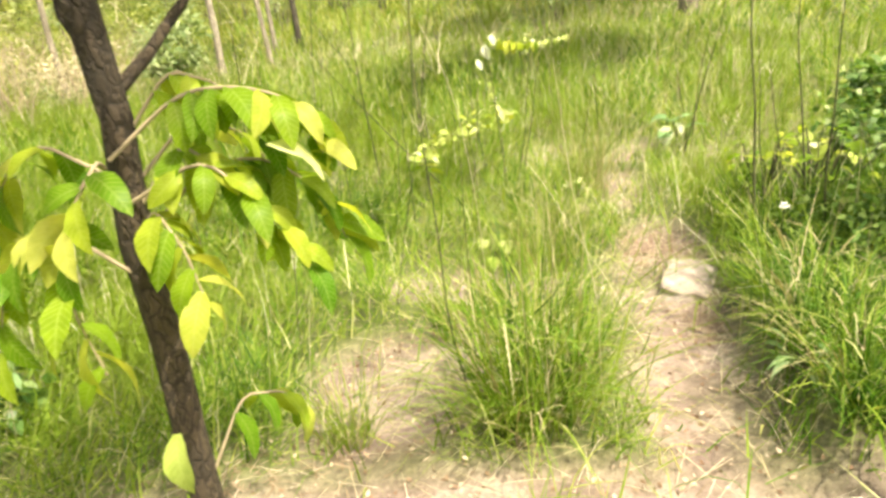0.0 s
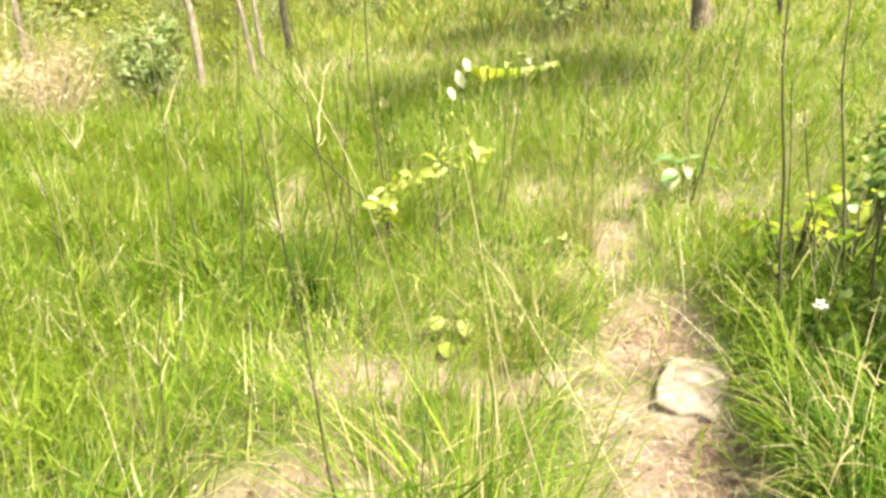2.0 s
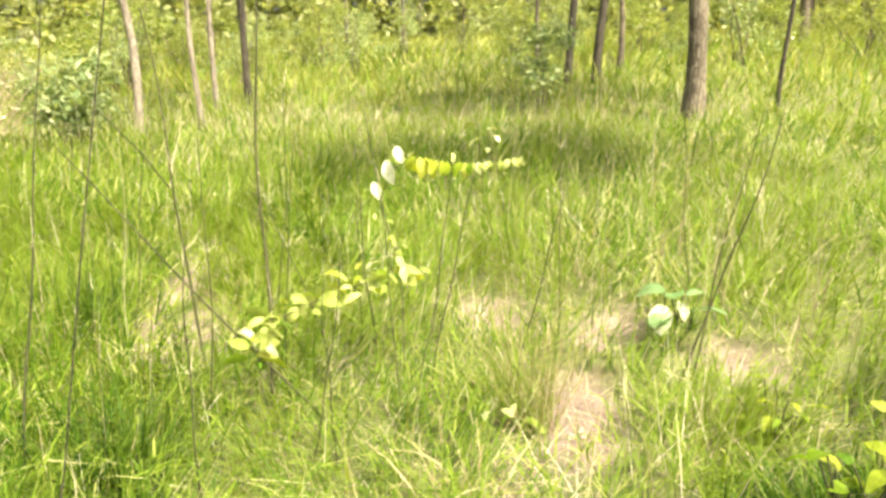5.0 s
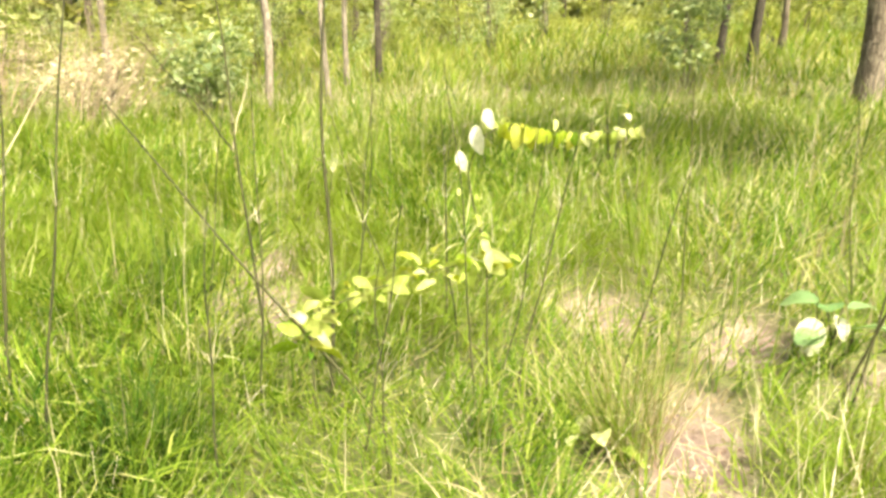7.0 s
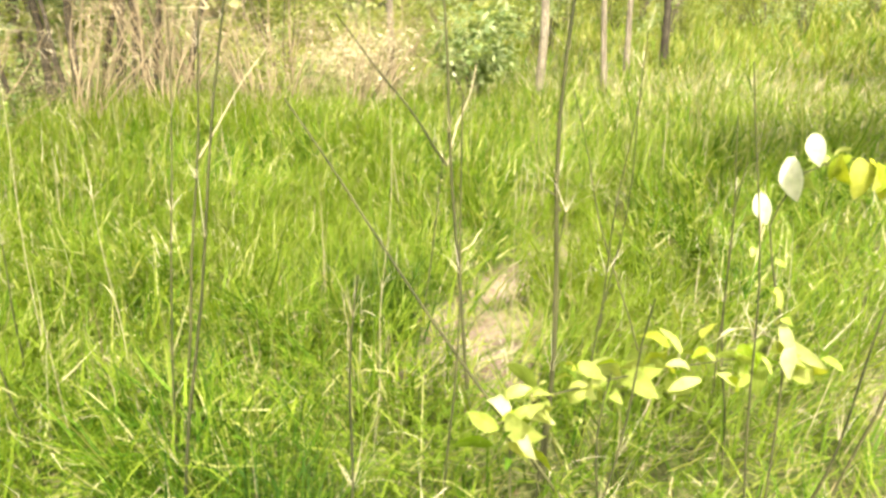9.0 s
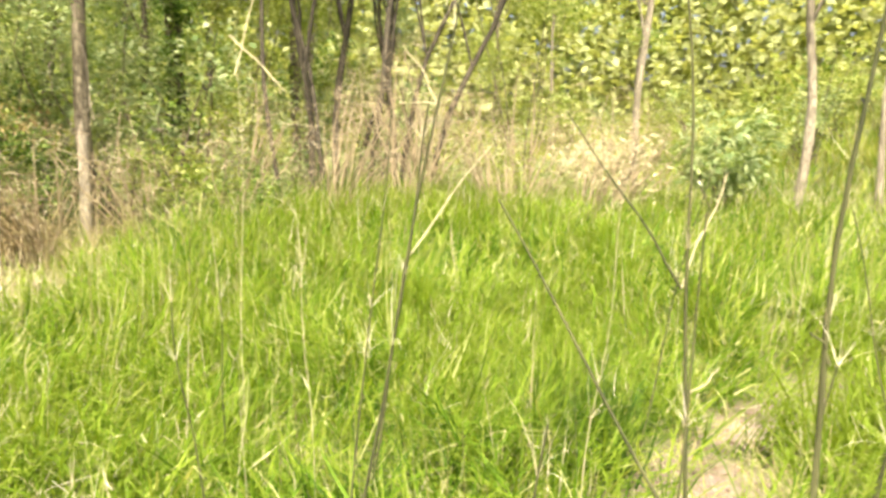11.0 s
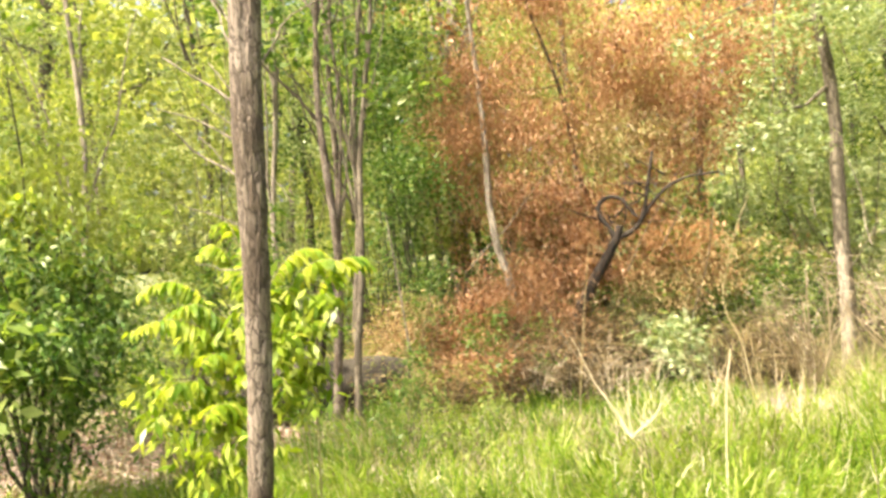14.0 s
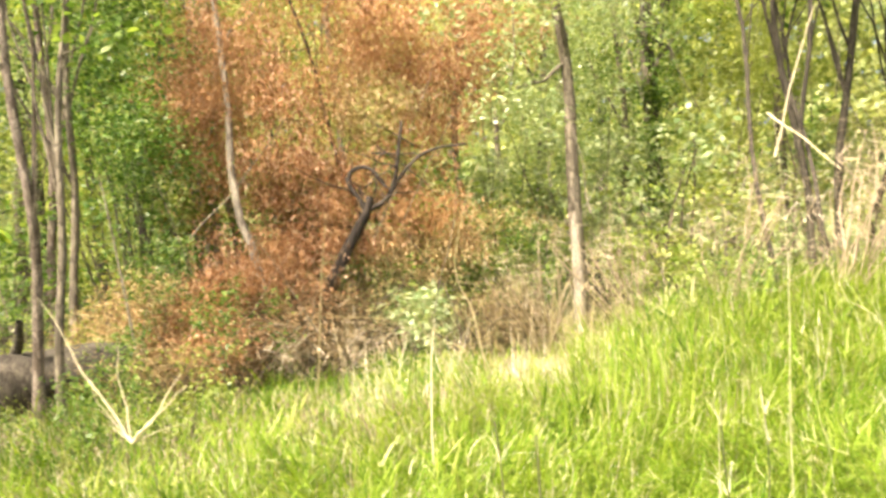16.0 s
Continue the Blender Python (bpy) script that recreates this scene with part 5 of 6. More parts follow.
# stones in the path
def stone(label, at, size, seed):
    bm = bmesh.new()
    bmesh.ops.create_cube(bm, size=2)
    bmesh.ops.subdivide_edges(bm, edges=bm.edges[:], cuts=11, use_grid_fill=True)
    for v in bm.verts:
        c = v.co.lerp(v.co.normalized() * 1.15, 0.42)
        c = c * (1 + 0.16 * noise.noise(c * 1.3 + Vector((seed, 0, 0))) + 0.07 * noise.noise(c * 3.5 + Vector((0, seed, 0))) + 0.025 * noise.noise(c * 11))
        v.co = (c.x * size[0], c.y * size[1], max(c.z, -0.5) * size[2])
    me = bpy.data.meshes.new("stone")
    bm.to_mesh(me)
    bm.free()
    me.shade_smooth()
    me.materials.append(M_STONE)
    ob = tagged(new("stone", me), label, "stone")
    ob.matrix_basis = pose(at[0], at[1], on(*at) - size[2] * 0.1, 4, 9, -22 * seed)


stone("pale flat stone half sunk where the path meets the bank", (1.25, 3.17), (0.115, 0.18, 0.055), 1)


shrub("shrub", "dense low shrub with small dark and yellow-green leaves on the bank", (2.75, 4.45), [(0, 0, 0.28, 0.34, 0.4, 0.20), (0.1, 0.2, 0.50, 0.28, 0.3, 0.15)], M_GLINT, 170, 9, (0.07, 0.040), 0.09, 15)
shrub("shrub", "dense low shrub with dark leaves in the shade of the bank", (1.85, 3.05), [(0, 0, 0.13, 0.25, 0.35, 0.10)], M_DARKLF, 80, 9, (0.05, 0.028), 0.06, 16)


# never in view: added only to cast shade on the bank
shrub("shrub", "unseen leafy shrub added beside the path to shade the bank", (2.72, 2.30), [(0, 0, 0.75, 0.42, 0.45, 0.25), (0.0, 0.35, 1.0, 0.38, 0.40, 0.22), (-0.05, 0.15, 1.85, 0.36, 0.45, 0.2)], M_GLINT, 260, 9, (0.07, 0.040), 0.09, 64)


# ---------------------------------------------------------------- tussocks
def tussock(label, x, y, spread, h, n, mat, seed, width=0.0055, curl=(0.2, 1.6), dry=0.0):
    r = np.random.default_rng(seed)
    ob = thing("grass_tussock", label, "grass tussock", (x, y, on(x, y) - 0.01), "tussocks")
    rad = spread * np.sqrt(r.uniform(0, 1, n))
    a = r.uniform(0, 6.283, n)
    P = np.stack([rad * np.cos(a), rad * np.sin(a), 0 * a], -1)
    side = r.uniform(0, 1, n) < 0.35
    P[:, 2] += np.where(side, h * r.uniform(0.05, 0.6, n), 0)
    P[:, :2] *= np.where(side, r.uniform(0.6, 1.7, n), 1)[:, None]
    args = (h * r.uniform(0.3, 1.1, n) * np.where(side, 0.45, 1), width * r.uniform(0.6, 1.3, n), a + r.normal(0, 1.1, n), np.where(side, r.uniform(0.3, 1.5, n), r.uniform(0.0, 0.6, n)), r.uniform(curl[0] - 0.5, curl[1], n))
    tw = r.normal(0, 0.6, n)
    dry_one = r.uniform(0, 1, n) < dry
    for q in range(6):
        mine = (a >= q * 1.0472) & (a < (q + 1) * 1.0472)
        for name, pick, m in (("tuft", mine & ~dry_one, mat), ("dry_tuft", mine & dry_one, M_DRYG)):
            if pick.any():
                part(name, *blades(P[pick], *(v[pick] for v in args), 5, tw[pick]), m, ob)


tussock("large green grass tussock standing in bare sand", 0.48, 2.06, 0.17, 0.78, 780, M_GRASS, 1, width=0.0062, curl=(0.05, 2.0), dry=0.15)
tussock("green grass tussock with arching blades at the path", 1.45, 1.95, 0.11, 0.46, 240, M_DEEP, 2, curl=(1.0, 2.4), dry=0.15)
tussock("green grass tussock on the bank with arching pale blades", 1.50, 2.33, 0.12, 0.56, 240, M_BANKSHADE, 3, width=0.0048, curl=(1.0, 2.6), dry=0.35)
tussock("thick green grass tussock", 0.22, 2.86, 0.16, 0.36, 340, M_GRASS, 4, dry=0.2)
tussock("grass tussock with dry stalks", 0.60, 3.42, 0.14, 0.50, 320, M_GRASS, 5, dry=0.3)
tussock("small grass tussock at the edge of the sand", -0.18, 2.05, 0.09, 0.38, 200, M_GRASS, 6, dry=0.2)
tussock("grass tussock mixed with leaves", -0.55, 2.2, 0.16, 0.42, 300, M_DEEP, 7)
tussock("half-dry grass tussock among twigs", 0.98, 4.70, 0.11, 0.66, 320, M_GRASS, 8, width=0.0035, curl=(-0.1, 0.9), dry=0.65)
tussock("grass tussock with shade put into its dark green", -1.32, 5.42, 0.20, 0.60, 620, M_SHADEDGRASS, 9)
tussock("grass tussock with curling dry blades", 0.75, 3.95, 0.15, 0.50, 280, M_GRASS, 10, curl=(1.0, 2.6), dry=0.45)
tussock("grass tussock with shade put into its dark green", -0.45, 4.08, 0.18, 0.50, 560, M_SHADEDGRASS, 11)
tussock("fine grass tussock bent over the bare soil", -0.55, 5.75, 0.16, 0.5, 300, M_GRASS, 12, width=0.004, curl=(0.8, 2.2), dry=0.4)
tussock("grass tussock with broad blades", -0.95, 4.2, 0.18, 0.55, 300, M_LUSH, 13, width=0.009)
tussock("green grass tussock beside the path", 1.72, 4.6, 0.18, 0.45, 320, M_GRASS, 14, dry=0.1)
tussock("shaded grass tussock under the trees", -2.35, 0.75, 0.4, 0.45, 700, M_DEEP, 15, width=0.007)
tussock("shaded grass tussock under the trees", -2.9, 0.35, 0.4, 0.45, 600, M_DEEP, 16, width=0.007)
tussock("green grass tussock under the young tree", -2.0, 0.35, 0.35, 0.40, 600, M_DEEP, 17, width=0.006)
tussock("green grass tussock under the young tree", -2.1, -0.25, 0.35, 0.38, 600, M_GRASS, 18, width=0.006)
tussock("green grass tussock under the young tree", -1.7, 0.75, 0.30, 0.36, 500, M_GRASS, 19, width=0.006)


# ---------------------------------------------------------------- standing dry stems
def stem(foot, top, label="thin dark dry stem standing above the grass", r0=0.004, nodes=2, seed=None, mat=None):
    seed = int(abs(foot[0] * 311 + foot[1] * 733 + top[2] * 97)) if seed is None else seed
    r = np.random.default_rng(seed)
    z0 = on(*foot)
    ob = thing("dry_weed", label, "dry weed", (foot[0], foot[1], z0 - 0.02), "dry weeds")
    end = np.array(top) - (foot[0], foot[1], z0 - 0.02)
    P = bent((0, 0, 0), end, 12, 0.012, r)
    part("stalk", *tube(P, np.linspace(r0, r0 * 0.4, 12), 6), mat or M_STALK, ob, smooth=True)
    for k in range(nodes):
        q = P[int(r.integers(5, 12))]
        m = int(r.integers(4, 9))
        wisp = part("dry_wisp", *blades(np.repeat(q[None], m, 0), r.uniform(0.05, 0.17, m), r.uniform(0.0010, 0.0022, m), r.uniform(0, 6.28, m), r.uniform(0.1, 1.0, m), r.uniform(-0.6, 1.6, m), 5), M_STRAW, ob)
        tagged(wisp, kind="stuff")
    return ob


stem((-0.14, 3.13), (0.345, 3.165, 2.15), "tall thin dark leaning stem close to the path", 0.0021, 0, mat=M_BARKD)
stem((-0.12, 4.78), (-0.06, 4.81, 1.75), r0=0.0085)
stem((-0.45, 4.93), (-0.56, 4.83, 1.64), r0=0.0068, nodes=3)
stem((-1.28, 4.39), (-1.17, 4.59, 1.40), r0=0.006, nodes=3)
stem((0.14, 4.70), (-0.68, 4.42, 1.15), "leaning green stalk without leaves", 0.006, 0)
stem((-1.72, 4.10), (-1.71, 4.12, 0.84))
stem((0.44, 4.77), (0.33, 4.75, 1.26))
stem((-0.75, 4.79), (-0.69, 4.85, 1.17), "pale dry stem above the grass", 0.0015, 2, mat=M_STRAW)
stem((-1.23, 4.27), (-1.27, 4.17, 1.07), "pale dry stem above the grass", 0.0015, 3, mat=M_STRAW)
stem((1.64, 5.07), (1.93, 4.98, 1.21), r0=0.006)
stem((0.90, 4.85), (1.10, 4.85, 0.99))
stem((0.14, 5.44), (0.19, 5.46, 0.93))
stem((0.49, 4.81), (0.64, 4.83, 1.03))
stem((-0.31, 5.51), (-0.21, 5.54, 1.31))
stem((-0.75, 4.04), (-0.56, 4.21, 1.64), r0=0.005, nodes=3)
stem((-0.01, 5.40), (-0.33, 5.28, 1.13))
stem((-0.11, 4.72), (-0.04, 4.75, 0.90))
stem((1.59, 3.27), (1.58, 3.27, 1.44), r0=0.007)
stem((1.64, 3.35), (1.64, 3.35, 1.04))
stem((1.72, 5.14), (1.90, 5.09, 1.21), r0=0.005)
stem((1.76, 3.40), (1.69, 3.44, 0.94))
stem((1.86, 5.73), (1.75, 5.76, 1.18))
stem((1.14, 5.46), (1.15, 5.46, 1.24))
stem((-0.29, 4.54), (-0.24, 4.56, 1.18))
stem((0.25, 4.36), (0.26, 4.36, 0.7))
stem((0.27, 2.12), (0.21, 2.06, 1.25), nodes=3)
stem((1.90, 3.48), (1.86, 3.50, 1.33), r0=0.006)
stem((1.90, 3.26), (1.92, 3.26, 1.33), r0=0.006)
stem((-0.48, 2.61), (-0.38, 2.67, 0.74))
stem((-0.32, 3.35), (-0.32, 3.35, 1.17), r0=0.0025, nodes=0)
stem((0.17, 4.29), (0.35, 4.31, 0.89))
stem((-0.13, 4.03), (-0.08, 4.04, 0.92))
stem((0.54, 4.96), (0.73, 4.98, 1.04), r0=0.005)
stem((0.28, 5.13), (0.23, 5.11, 1.11))
stem((-0.15, 5.09), (-0.06, 5.13, 1.15))
stem((-1.01, 5.29), (-0.82, 5.42, 1.19))
stem((-1.37, 3.99), (-1.39, 3.90, 0.92))
stem((-1.05, 4.23), (-0.99, 4.31, 1.36), nodes=3)
stem((-1.16, 3.30), (-1.16, 3.34, 0.95))



def side_branch(ob, a, e, r0, mat=None):
    """A branch of a weed between two places of the world."""
    o = np.array(ob.location)
    part("branch", *tube(bent(np.array(a) - o, np.array(e) - o, 8, 0.006), np.linspace(r0, r0 * 0.4, 8), 5), mat or M_STALK, ob, smooth=True)


weeds = [o for o in bpy.data.objects if o.name.startswith("dry_weed")]


def weed_at(x, y):
    return min(weeds, key=lambda o: math.hypot(o.location.x - x, o.location.y - y))


w = weed_at(-0.45, 4.93)
side_branch(w, (-0.51, 4.87, 0.94), (-0.73, 4.67, 1.36), 0.004)
side_branch(w, (-0.51, 4.87, 0.94), (-0.48, 4.96, 1.22), 0.003, M_STRAW)
side_branch(w, (-0.49, 4.89, 0.66), (-0.43, 4.94, 0.75), 0.003, M_STRAW)
w = weed_at(-1.28, 4.39)
side_branch(w, (-1.21, 4.52, 0.93), (-1.07, 4.72, 1.27), 0.003, M_STRAW)
side_branch(w, (-1.17, 4.59, 1.38), (-1.22, 4.50, 1.54), 0.003, M_STRAW)
side_branch(w, (-1.17, 4.59, 1.38), (-1.23, 4.49, 1.38), 0.0025, M_STRAW)
w = weed_at(-0.12, 4.78)
side_branch(w, (-0.10, 4.79, 0.88), (-0.13, 4.77, 0.94), 0.005)
w = stem((-1.70, 4.20), (-1.73, 4.18, 1.58), "pale dry stem above the grass", 0.0015, 1, mat=M_STRAW)
side_branch(w, (-1.73, 4.18, 1.58), (-1.65, 4.33, 1.41), 0.0035, M_STRAW)
side_branch(w, (-1.72, 4.19, 1.46), (-1.67, 4.30, 1.85), 0.003, M_STRAW)
straw = thing("dry_weed", "long pale straw bent at its tip", "dry weed", (0.30, 3.0, on(0.30, 3.0)), "dry weeds")
for line, r0 in ((((0, 0, 0), (0.03, -0.2, 0.3), (0.03, -0.45, 0.75), (0.006, -0.64, 1.09), (-0.07, -0.69, 1.31)), 0.0022),):
    u = np.linspace(0, len(line) - 1, 18)
    Q = np.stack([np.interp(u, np.arange(len(line)), np.array(line)[:, c]) for c in range(3)], -1)
    Q[1:-1] = (Q[:-2] + Q[1:-1] + Q[2:]) / 3
    part("straw", *tube(Q, np.linspace(r0, r0 * 0.5, 18), 5), M_STRAW, straw, smooth=True)
w = stem((0.28, 2.32), (0.285, 2.20, 1.17), r0=0.0024, nodes=0)
side_branch(w, (0.285, 2.20, 1.165), (0.319, 2.29, 1.32), 0.002, M_STRAW)
stem((0.98, 2.55), (0.52, 2.97, 0.68), "long pale leaning straw", 0.0022, 0, mat=M_STRAW)

stem((0.72, 2.05), (0.61, 1.77, 1.22), "long pale leaning straw", 0.0018, 0, mat=M_STRAW)

def stalk_line(label, line, r0, mat=M_STRAW):
    """One dead stalk along a crooked line that starts on the ground."""
    x, y = line[0]
    z0 = on(x, y)
    ob = thing("dry_stalk", label, "dry stalk", (x, y, z0 - 0.02), "bleached stalks")
    K = np.array([(0, 0, 0)] + [(a - x, b - y, c - z0 + 0.02) for a, b, c in line[1:]], float)
    u = np.linspace(0, len(K) - 1, 22)
    P = np.stack([np.interp(u, np.arange(len(K)), K[:, c]) for c in range(3)], -1)
    P[1:-1] = (P[:-2] + 2 * P[1:-1] + P[2:]) / 4
    part("stalk", *tube(P, np.linspace(r0, r0 * 0.45, 22), 6), mat, ob, smooth=True)


stalk_line("crooked bleached stalk at the grass edge", [(-5.0, 3.52), (-5.0, 3.43, 0.67), (-5.0, 3.34, 0.83), (-5.0, 3.31, 1.01), (-5.0, 3.36, 1.21), (-5.0, 3.44, 1.5), (-5.0, 3.54, 1.72)], 0.006, M_DRYG)
stalk_line("straight bleached stalk before the dead tree", [(-5.5, 2.15), (-5.5, 2.26, 0.96), (-5.5, 2.33, 1.43)], 0.005, M_DRYG)
stalk_line("pale bare pole leaning under the trees", [(-6.0, 0.55), (-6.0, 0.45, 0.96), (-6.0, 0.34, 1.86)], 0.014, M_BARKP)
stalk_line("pale green stalk standing in the grass", [(-3.0, 3.14), (-3.0, 3.15, 0.40), (-3.0, 3.17, 0.72), (-3.02, 3.2, 0.9)], 0.005)
q = np.random.default_rng(96)
for k in range(22):
    x, y = -5.5 + q.normal(0, 0.35), q.uniform(3.1, 4.9)
    z, a, b = on(x, y), q.normal(0, 0.30), q.normal(0, 0.35)
    stalk_line("thin bleached stalk bent over at the grass edge", [(x, y), (x + 0.2 * a, y + 0.3 * b, z + 0.35), (x + 0.5 * a, y + b, z + q.uniform(0.5, 0.8)), (x + a, y + 1.8 * b, z + q.uniform(0.35, 0.9))], 0.0030, M_DRYG)

# the dry fan of straw leaves on a stem
fan = stem((-0.67, 2.885), (-0.66, 2.86, 1.115), "dry grass stem ending in a fan of straw leaves", 0.0022, 0)
hub = np.array([0.01, -0.03, 1.125])
for dy, dz, wd in ((-0.105, 0.20, 0.0070), (-0.05, 0.09, 0.005), (-0.008, 0.14, 0.005), (0.072, 0.088, 0.0075), (0.085, 0.070, 0.006), (0.085, 0.03, 0.003), (-0.05, 0.05, 0.003)):
    part("straw_leaf", *tube(bent(hub, hub + (0.0, dy, dz), 7, 0.004), np.linspace(wd * 0.24, wd * 0.06, 7), 5), M_STRAW, fan, smooth=True)


# ---------------------------------------------------------------- the sapling beside the start of the path
sap = thing("sapling", "young tree with a dark slim trunk and large drooping sunlit leaves", "sapling", (-0.08, 0.89, on(-0.08, 0.89) - 0.03))
trunk = [(0.0, 0.0, 0), (0.0, 0.0, 0.4), (0.0, 0.0, 0.75), (0.005, 0.0, 0.95), (0.0, 0.0, 1.12), (0.015, 0.01, 1.3), (0.01, 0.0, 1.48), (0.0, 0.0, 1.75), (-0.03, 0.02, 2.1), (-0.02, 0.03, 2.5)]
part("trunk", *tube(trunk, [0.030, 0.027, 0.0255, 0.025, 0.0245, 0.024, 0.0225, 0.020, 0.016, 0.01], 14, 0.05), M_SAPL, sap, smooth=True)
part("branch", *tube(bent((0.015, 0.01, 1.33), (0.14, 0.13, 1.50), 7, 0.006), np.linspace(0.011, 0.006, 7), 8), M_SAPL, sap, smooth=True)
part("branch", *tube(bent((0.0, 0.0, 1.42), (-0.06, -0.03, 1.58), 7, 0.006), np.linspace(0.012, 0.007, 7), 8), M_SAPL, sap, smooth=True)


def frond(ob, line, n, seed, mat, L=0.085):
    """A drooping rachis with pairs of hanging oval leaflets."""
    r = np.random.default_rng(seed)
    K = np.array(line)
    u = np.linspace(0, len(K) - 1, 16)
    P = np.stack([np.interp(u, np.arange(len(K)), K[:, c]) for c in range(3)], -1)
    P[1:-1] = (P[:-2] + P[1:-1] + P[2:]) / 3
    stalk = part("frond", *tube(P, np.linspace(0.0035, 0.0012, 16), 6), M_TWIGGY, ob, "drooping leafy spray", True)
    for k in range(n):
        s = (0.22 + 0.78 * (k + 0.5) / n) * 15
        q = np.array([np.interp(s, np.arange(16), P[:, c]) for c in range(3)])
        t = P[min(15, int(s) + 1)] - P[max(0, int(s) - 1)]
        along = math.degrees(math.atan2(-t[0], t[1]))
        side = 62 if k % 2 else -62
        put_leaf(stalk, q, along + side + r.normal(0, 18), r.normal(-48, 14), L * r.uniform(0.8, 1.2), mat, r.normal(0, 22), 0.46, 0.6, "leaflet")
    return stalk


sprays_high = (
    (((0.01, -0.03, 1.25), (0.12, -0.01, 1.33), (0.21, -0.01, 1.33), (0.28, 0.0, 1.30), (0.30, 0.02, 1.22)), 22),
    (((0.01, 0.0, 1.12), (0.12, 0.03, 1.22), (0.21, 0.04, 1.22), (0.27, 0.08, 1.15), (0.29, 0.11, 1.06)), 19),
    (((0.0, -0.03, 1.24), (0.05, -0.13, 1.27), (0.01, -0.17, 1.20), (-0.01, -0.18, 1.10), (0.02, -0.19, 1.0)), 15),
    (((-0.01, 0.0, 1.22), (-0.12, 0.02, 1.28), (-0.22, 0.05, 1.22), (-0.28, 0.06, 1.10)), 13),
    (((0.01, 0.02, 1.20), (0.06, 0.12, 1.27), (0.12, 0.20, 1.24), (0.15, 0.25, 1.15)), 12),
)
sprays_low = (
    (((0.01, 0.01, 1.26), (0.10, 0.02, 1.36), (0.17, 0.03, 1.33), (0.22, 0.05, 1.22)), 14),
    (((0.01, -0.02, 1.18), (0.14, -0.03, 1.24), (0.22, -0.02, 1.16), (0.26, 0.0, 1.05)), 15),
    (((0.01, 0.0, 1.16), (0.10, 0.0, 1.26), (0.16, 0.02, 1.20), (0.20, 0.03, 1.10)), 15),
    (((0.0, -0.01, 1.10), (0.06, -0.04, 1.18), (0.10, -0.06, 1.12), (0.12, -0.07, 1.03)), 12),
    (((-0.01, -0.02, 1.08), (-0.10, -0.05, 1.18), (-0.17, -0.08, 1.10), (-0.20, -0.10, 0.97)), 15),
    (((0.01, 0.0, 0.68), (0.08, 0.05, 0.82), (0.14, 0.09, 0.80), (0.17, 0.11, 0.74)), 8),
)
for k, (line, n) in enumerate(sprays_high + sprays_low):
    frond(sap, line, n, 300 + k, M_LEAFY)
for at, yaw, pitch, L in (((0.24, -0.04, 1.25), -80, -30, 0.10), ((0.05, -0.12, 0.86), 170, -65, 0.10)):
    put_leaf(sap, at, yaw, pitch, L, M_PALELF, 10, 0.55, 0.6)


r = np.random.default_rng(310)
C, T = tufts([(0.0, 0.05, 2.25, 0.55, 0.55, 0.28), (-0.15, 0.2, 2.0, 0.35, 0.35, 0.15)], 130, 10, 0.09, r)
part("crown", *leaves(C, 0.09, 0.045, r, 0.8), M_BRIGHT, sap)


# ---------------------------------------------------------------- litter and loose straws
r = np.random.default_rng(99)
x, y = scatter(26000, (-7.5, 2.8, -2.5, 6.8), lambda a, b: 0.45 * bare(a, b) + 0.08, r)
C = np.stack([x, y, land(x, y) + 0.006], -1)
V, F = leaves(C, 0.030, 0.012, r, 0.0, 3.0)
tagged(new("leaf_litter", mesh_of("leaf_litter", V, F, M_LITTER)), "dry leaf scraps and chaff on the soil", "litter", kind="stuff")
x, y = scatter(15000, (-7.0, -2.2, -3.2, 0.6), clearing, r)
V, F = leaves(np.stack([x, y, land(x, y) + 0.008], -1), 0.055, 0.026, r, 0.0, 2.0)
tagged(new("leaf_litter", mesh_of("leaf_litter", V, F, M_LITTER)), "brown fallen leaves on the shaded clearing", "litter", kind="stuff")
x, y = scatter(1500, (-7.0, -2.2, -3.2, 0.6), clearing, r)
n = len(x)
P = np.stack([x, y, land(x, y)], -1)
tagged(new("dead_brush", mesh_of("dead_brush", *blades(P, r.uniform(0.15, 0.5, n), np.full(n, 0.006), r.uniform(0, 6.28, n), r.uniform(0.4, 1.5, n), r.uniform(-1.2, 1.2, n), 4), M_TWIGGY)), "dead twigs and stalks on the clearing", "brush", kind="stuff")
x, y = scatter(30000, (-1.6, 2.6, 1.2, 6.6), lambda a, b: 0.30 * bare(a, b), r)
V, F = leaves(np.stack([x, y, land(x, y) + 0.005], -1), 0.022, 0.013, r, 0.0, 1.0)
tagged(new("path_chaff", mesh_of("path_chaff", V, F, M_LITTER)), "chaff, crumbs of soil and leaf scraps on the path", "litter", kind="stuff")
x, y = scatter(9000, (-1.6, 2.6, 1.2, 6.6), lambda a, b: 0.40 * bare(a, b), r)
n = len(x)
P = np.stack([x, y, land(x, y) + 0.006], -1)
tagged(new("fallen_twigs", mesh_of("fallen_twigs", *blades(P, r.uniform(0.05, 0.22, n), r.uniform(0.0014, 0.0032, n), r.uniform(0, 6.28, n), r.uniform(1.0, 1.55, n), r.uniform(-0.2, 0.5, n), 3), M_TWIGGY)), "thin brown dead stalks lying on the bare path", "litter", kind="stuff")
n = 1500
x, y = r.uniform(-1.5, 2.2, n), r.uniform(1.3, 6.5, n)
P = np.stack([x, y, land(x, y) + 0.01], -1)
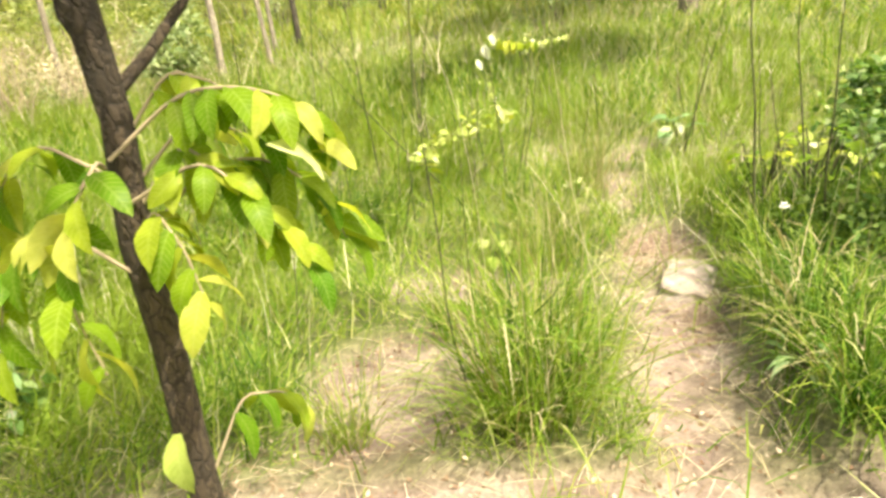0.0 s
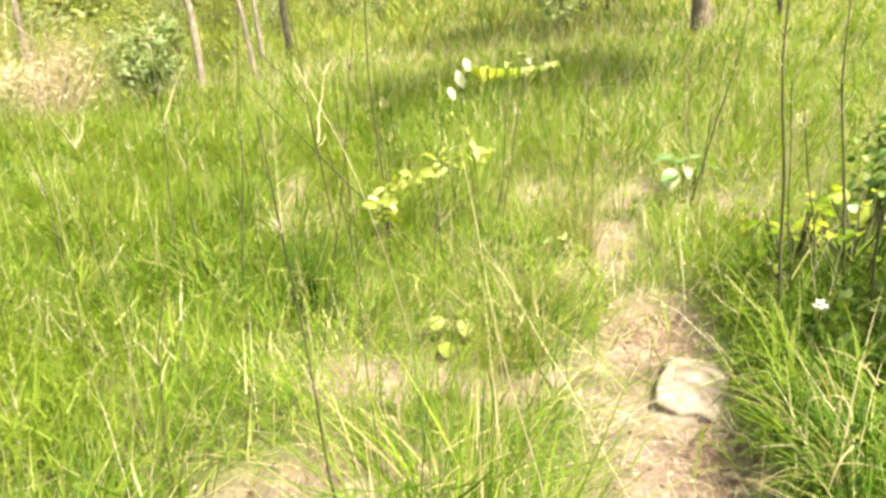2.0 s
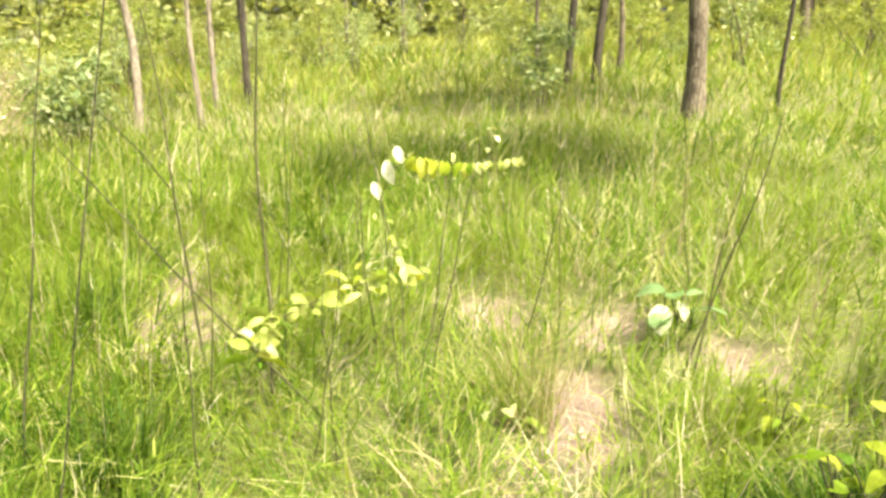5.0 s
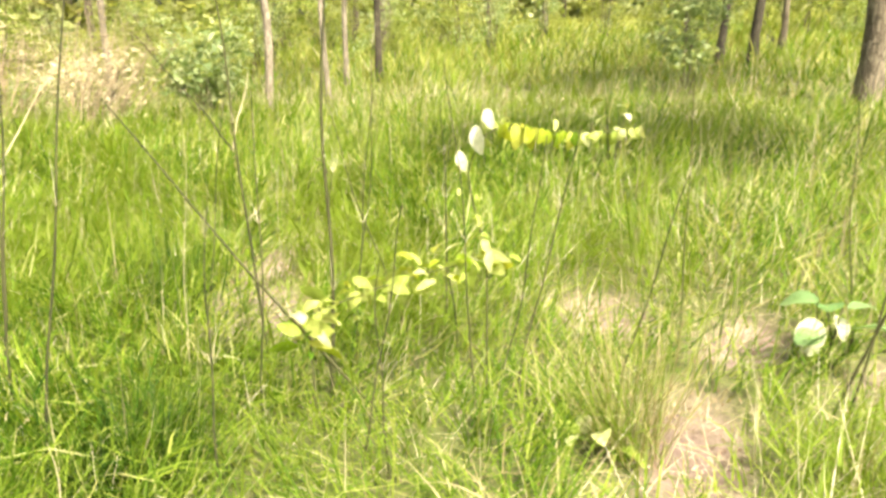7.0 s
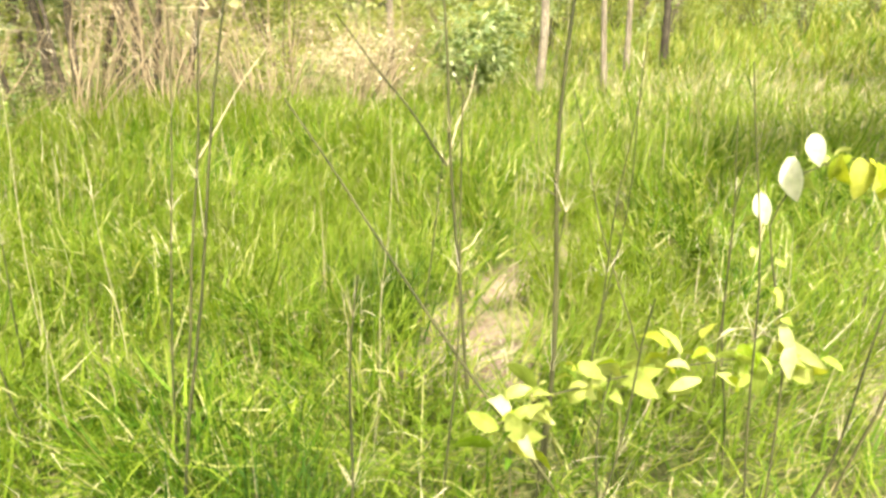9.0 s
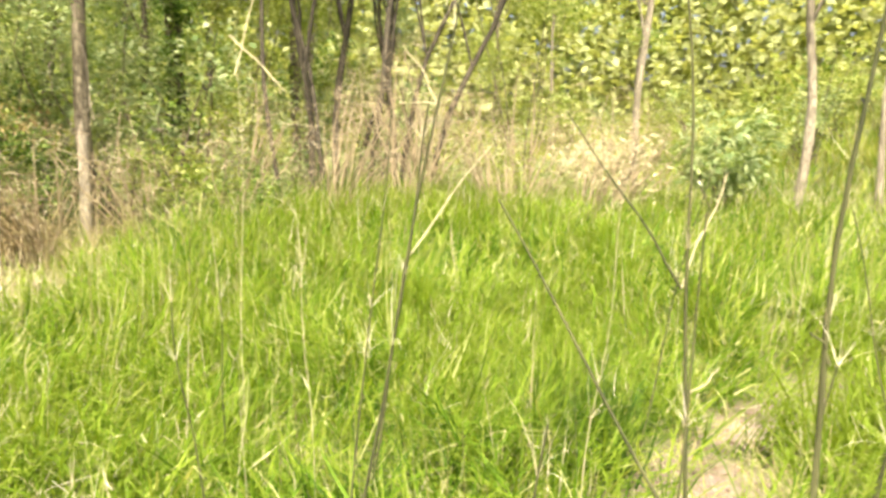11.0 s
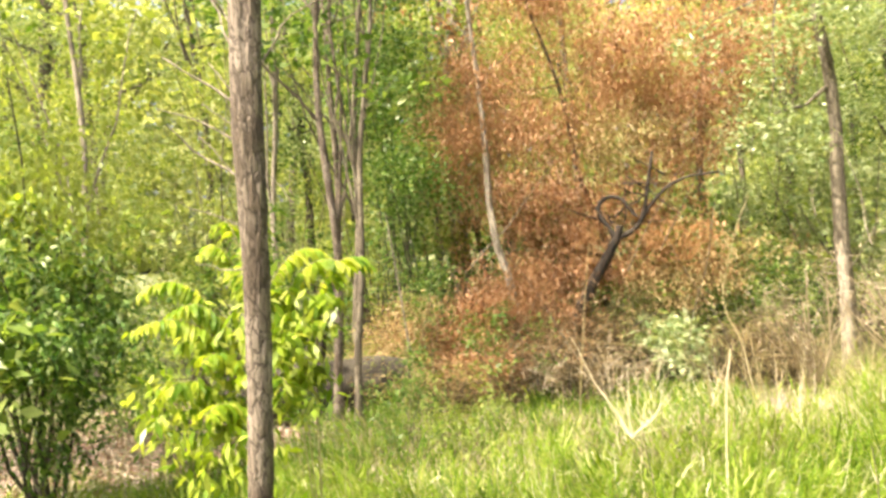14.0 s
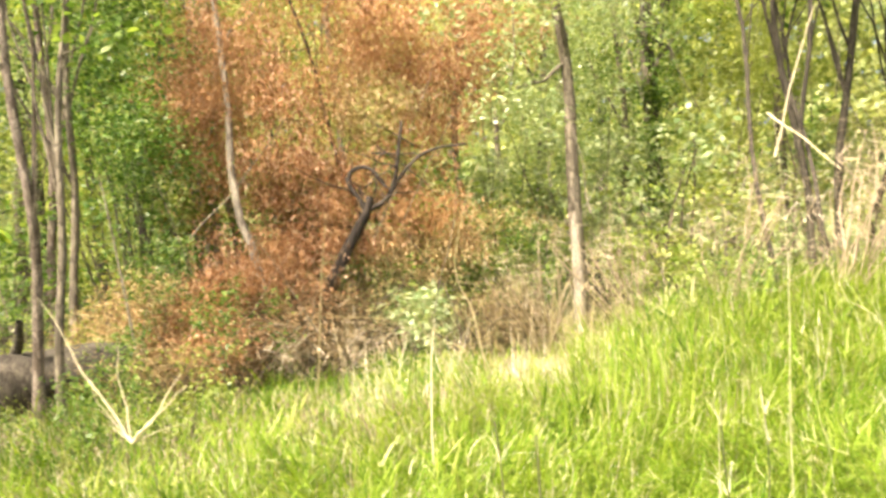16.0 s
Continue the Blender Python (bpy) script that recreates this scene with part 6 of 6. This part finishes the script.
tagged(new("fallen_straw", mesh_of("fallen_straw", *blades(P, r.uniform(0.10, 0.35, n), np.full(n, 0.0022), r.uniform(0, 6.28, n), r.uniform(1.2, 1.5, n), r.uniform(-0.1, 0.3, n), 3), M_STRAW)), "fallen straws on sand and grass", "litter", kind="stuff")
x, y = scatter(3600, (-9.0, -3.4, 2.4, 8.5), lambda a, b: np.exp(-(((a + 5.5) / 1.1) ** 2)) * 0.5, r)
n = len(x)
P = np.stack([x, y, land(x, y)], -1)
tagged(new("dead_brush", mesh_of("dead_brush", *blades(P, r.uniform(0.3, 0.9, n), np.full(n, 0.004), r.uniform(0, 6.28, n), r.uniform(0.2, 1.5, n), r.uniform(-1.4, 1.4, n), 6), M_STRAW)), "bleached dead stalks tangled at the edge of the wood", "brush", kind="stuff")
x, y = scatter(1500, (-8.2, -5.4, 3.2, 6.2), lambda a, b: np.exp(-((a + 6.9) ** 2 + ((b - 4.5) / 0.9) ** 2)), r)
n = len(x)
P = np.stack([x, y, land(x, y)], -1)
tagged(new("dead_brush", mesh_of("dead_brush", *blades(P, r.uniform(0.3, 0.9, n), np.full(n, 0.0045), r.uniform(0, 6.28, n), r.uniform(0.4, 1.5, n), r.uniform(-1.6, 1.6, n), 6), M_DRYG)), "sunlit tangle of pale dry stalks round the peeled trunk", "brush", kind="stuff")
# reddish needles and chaff on the path
for cx, cy, sx, sy, n in ((1.18, 3.68, 0.12, 0.16, 900), (1.24, 2.75, 0.06, 0.12, 350), (-0.55, 1.85, 0.25, 0.12, 300)):
    x, y = cx + sx * r.normal(size=n), cy + sy * r.normal(size=n)
    P = np.stack([x, y, land(x, y) + 0.008], -1)
    tagged(new("needle_litter", mesh_of("needle_litter", *blades(P, r.uniform(0.03, 0.09, n), np.full(n, 0.0034), r.uniform(0, 6.28, n), r.uniform(1.2, 1.6, n), r.uniform(-0.2, 0.3, n), 2), M_LITTER)), "reddish-brown needles and chaff on the path", "litter", kind="stuff")
# bare twigs and hanging stems through the wood's edge
pieces = []
for k in range(90):
    yaw, d = radians(r.uniform(52, 145)), r.uniform(5.0, 10.5)
    x, y = 0.6 - d * math.sin(yaw), 3.0 + d * math.cos(yaw)
    a = np.array([x, y, on(x, y) + r.uniform(0.0, 2.2)])
    e = a + (r.normal(0, 0.5), r.normal(0, 0.5), r.uniform(0.5, 1.8))
    pieces.append(tube(bent(a, e, 9, 0.025, r), np.linspace(0.0045, 0.0012, 9) * r.uniform(0.5, 1.5), 5))
tagged(new("bare_twigs", mesh_of("bare_twigs", *joined(pieces), M_BARKG, True)), "thin pale leafless twigs in the undergrowth", "twigs", kind="stuff")
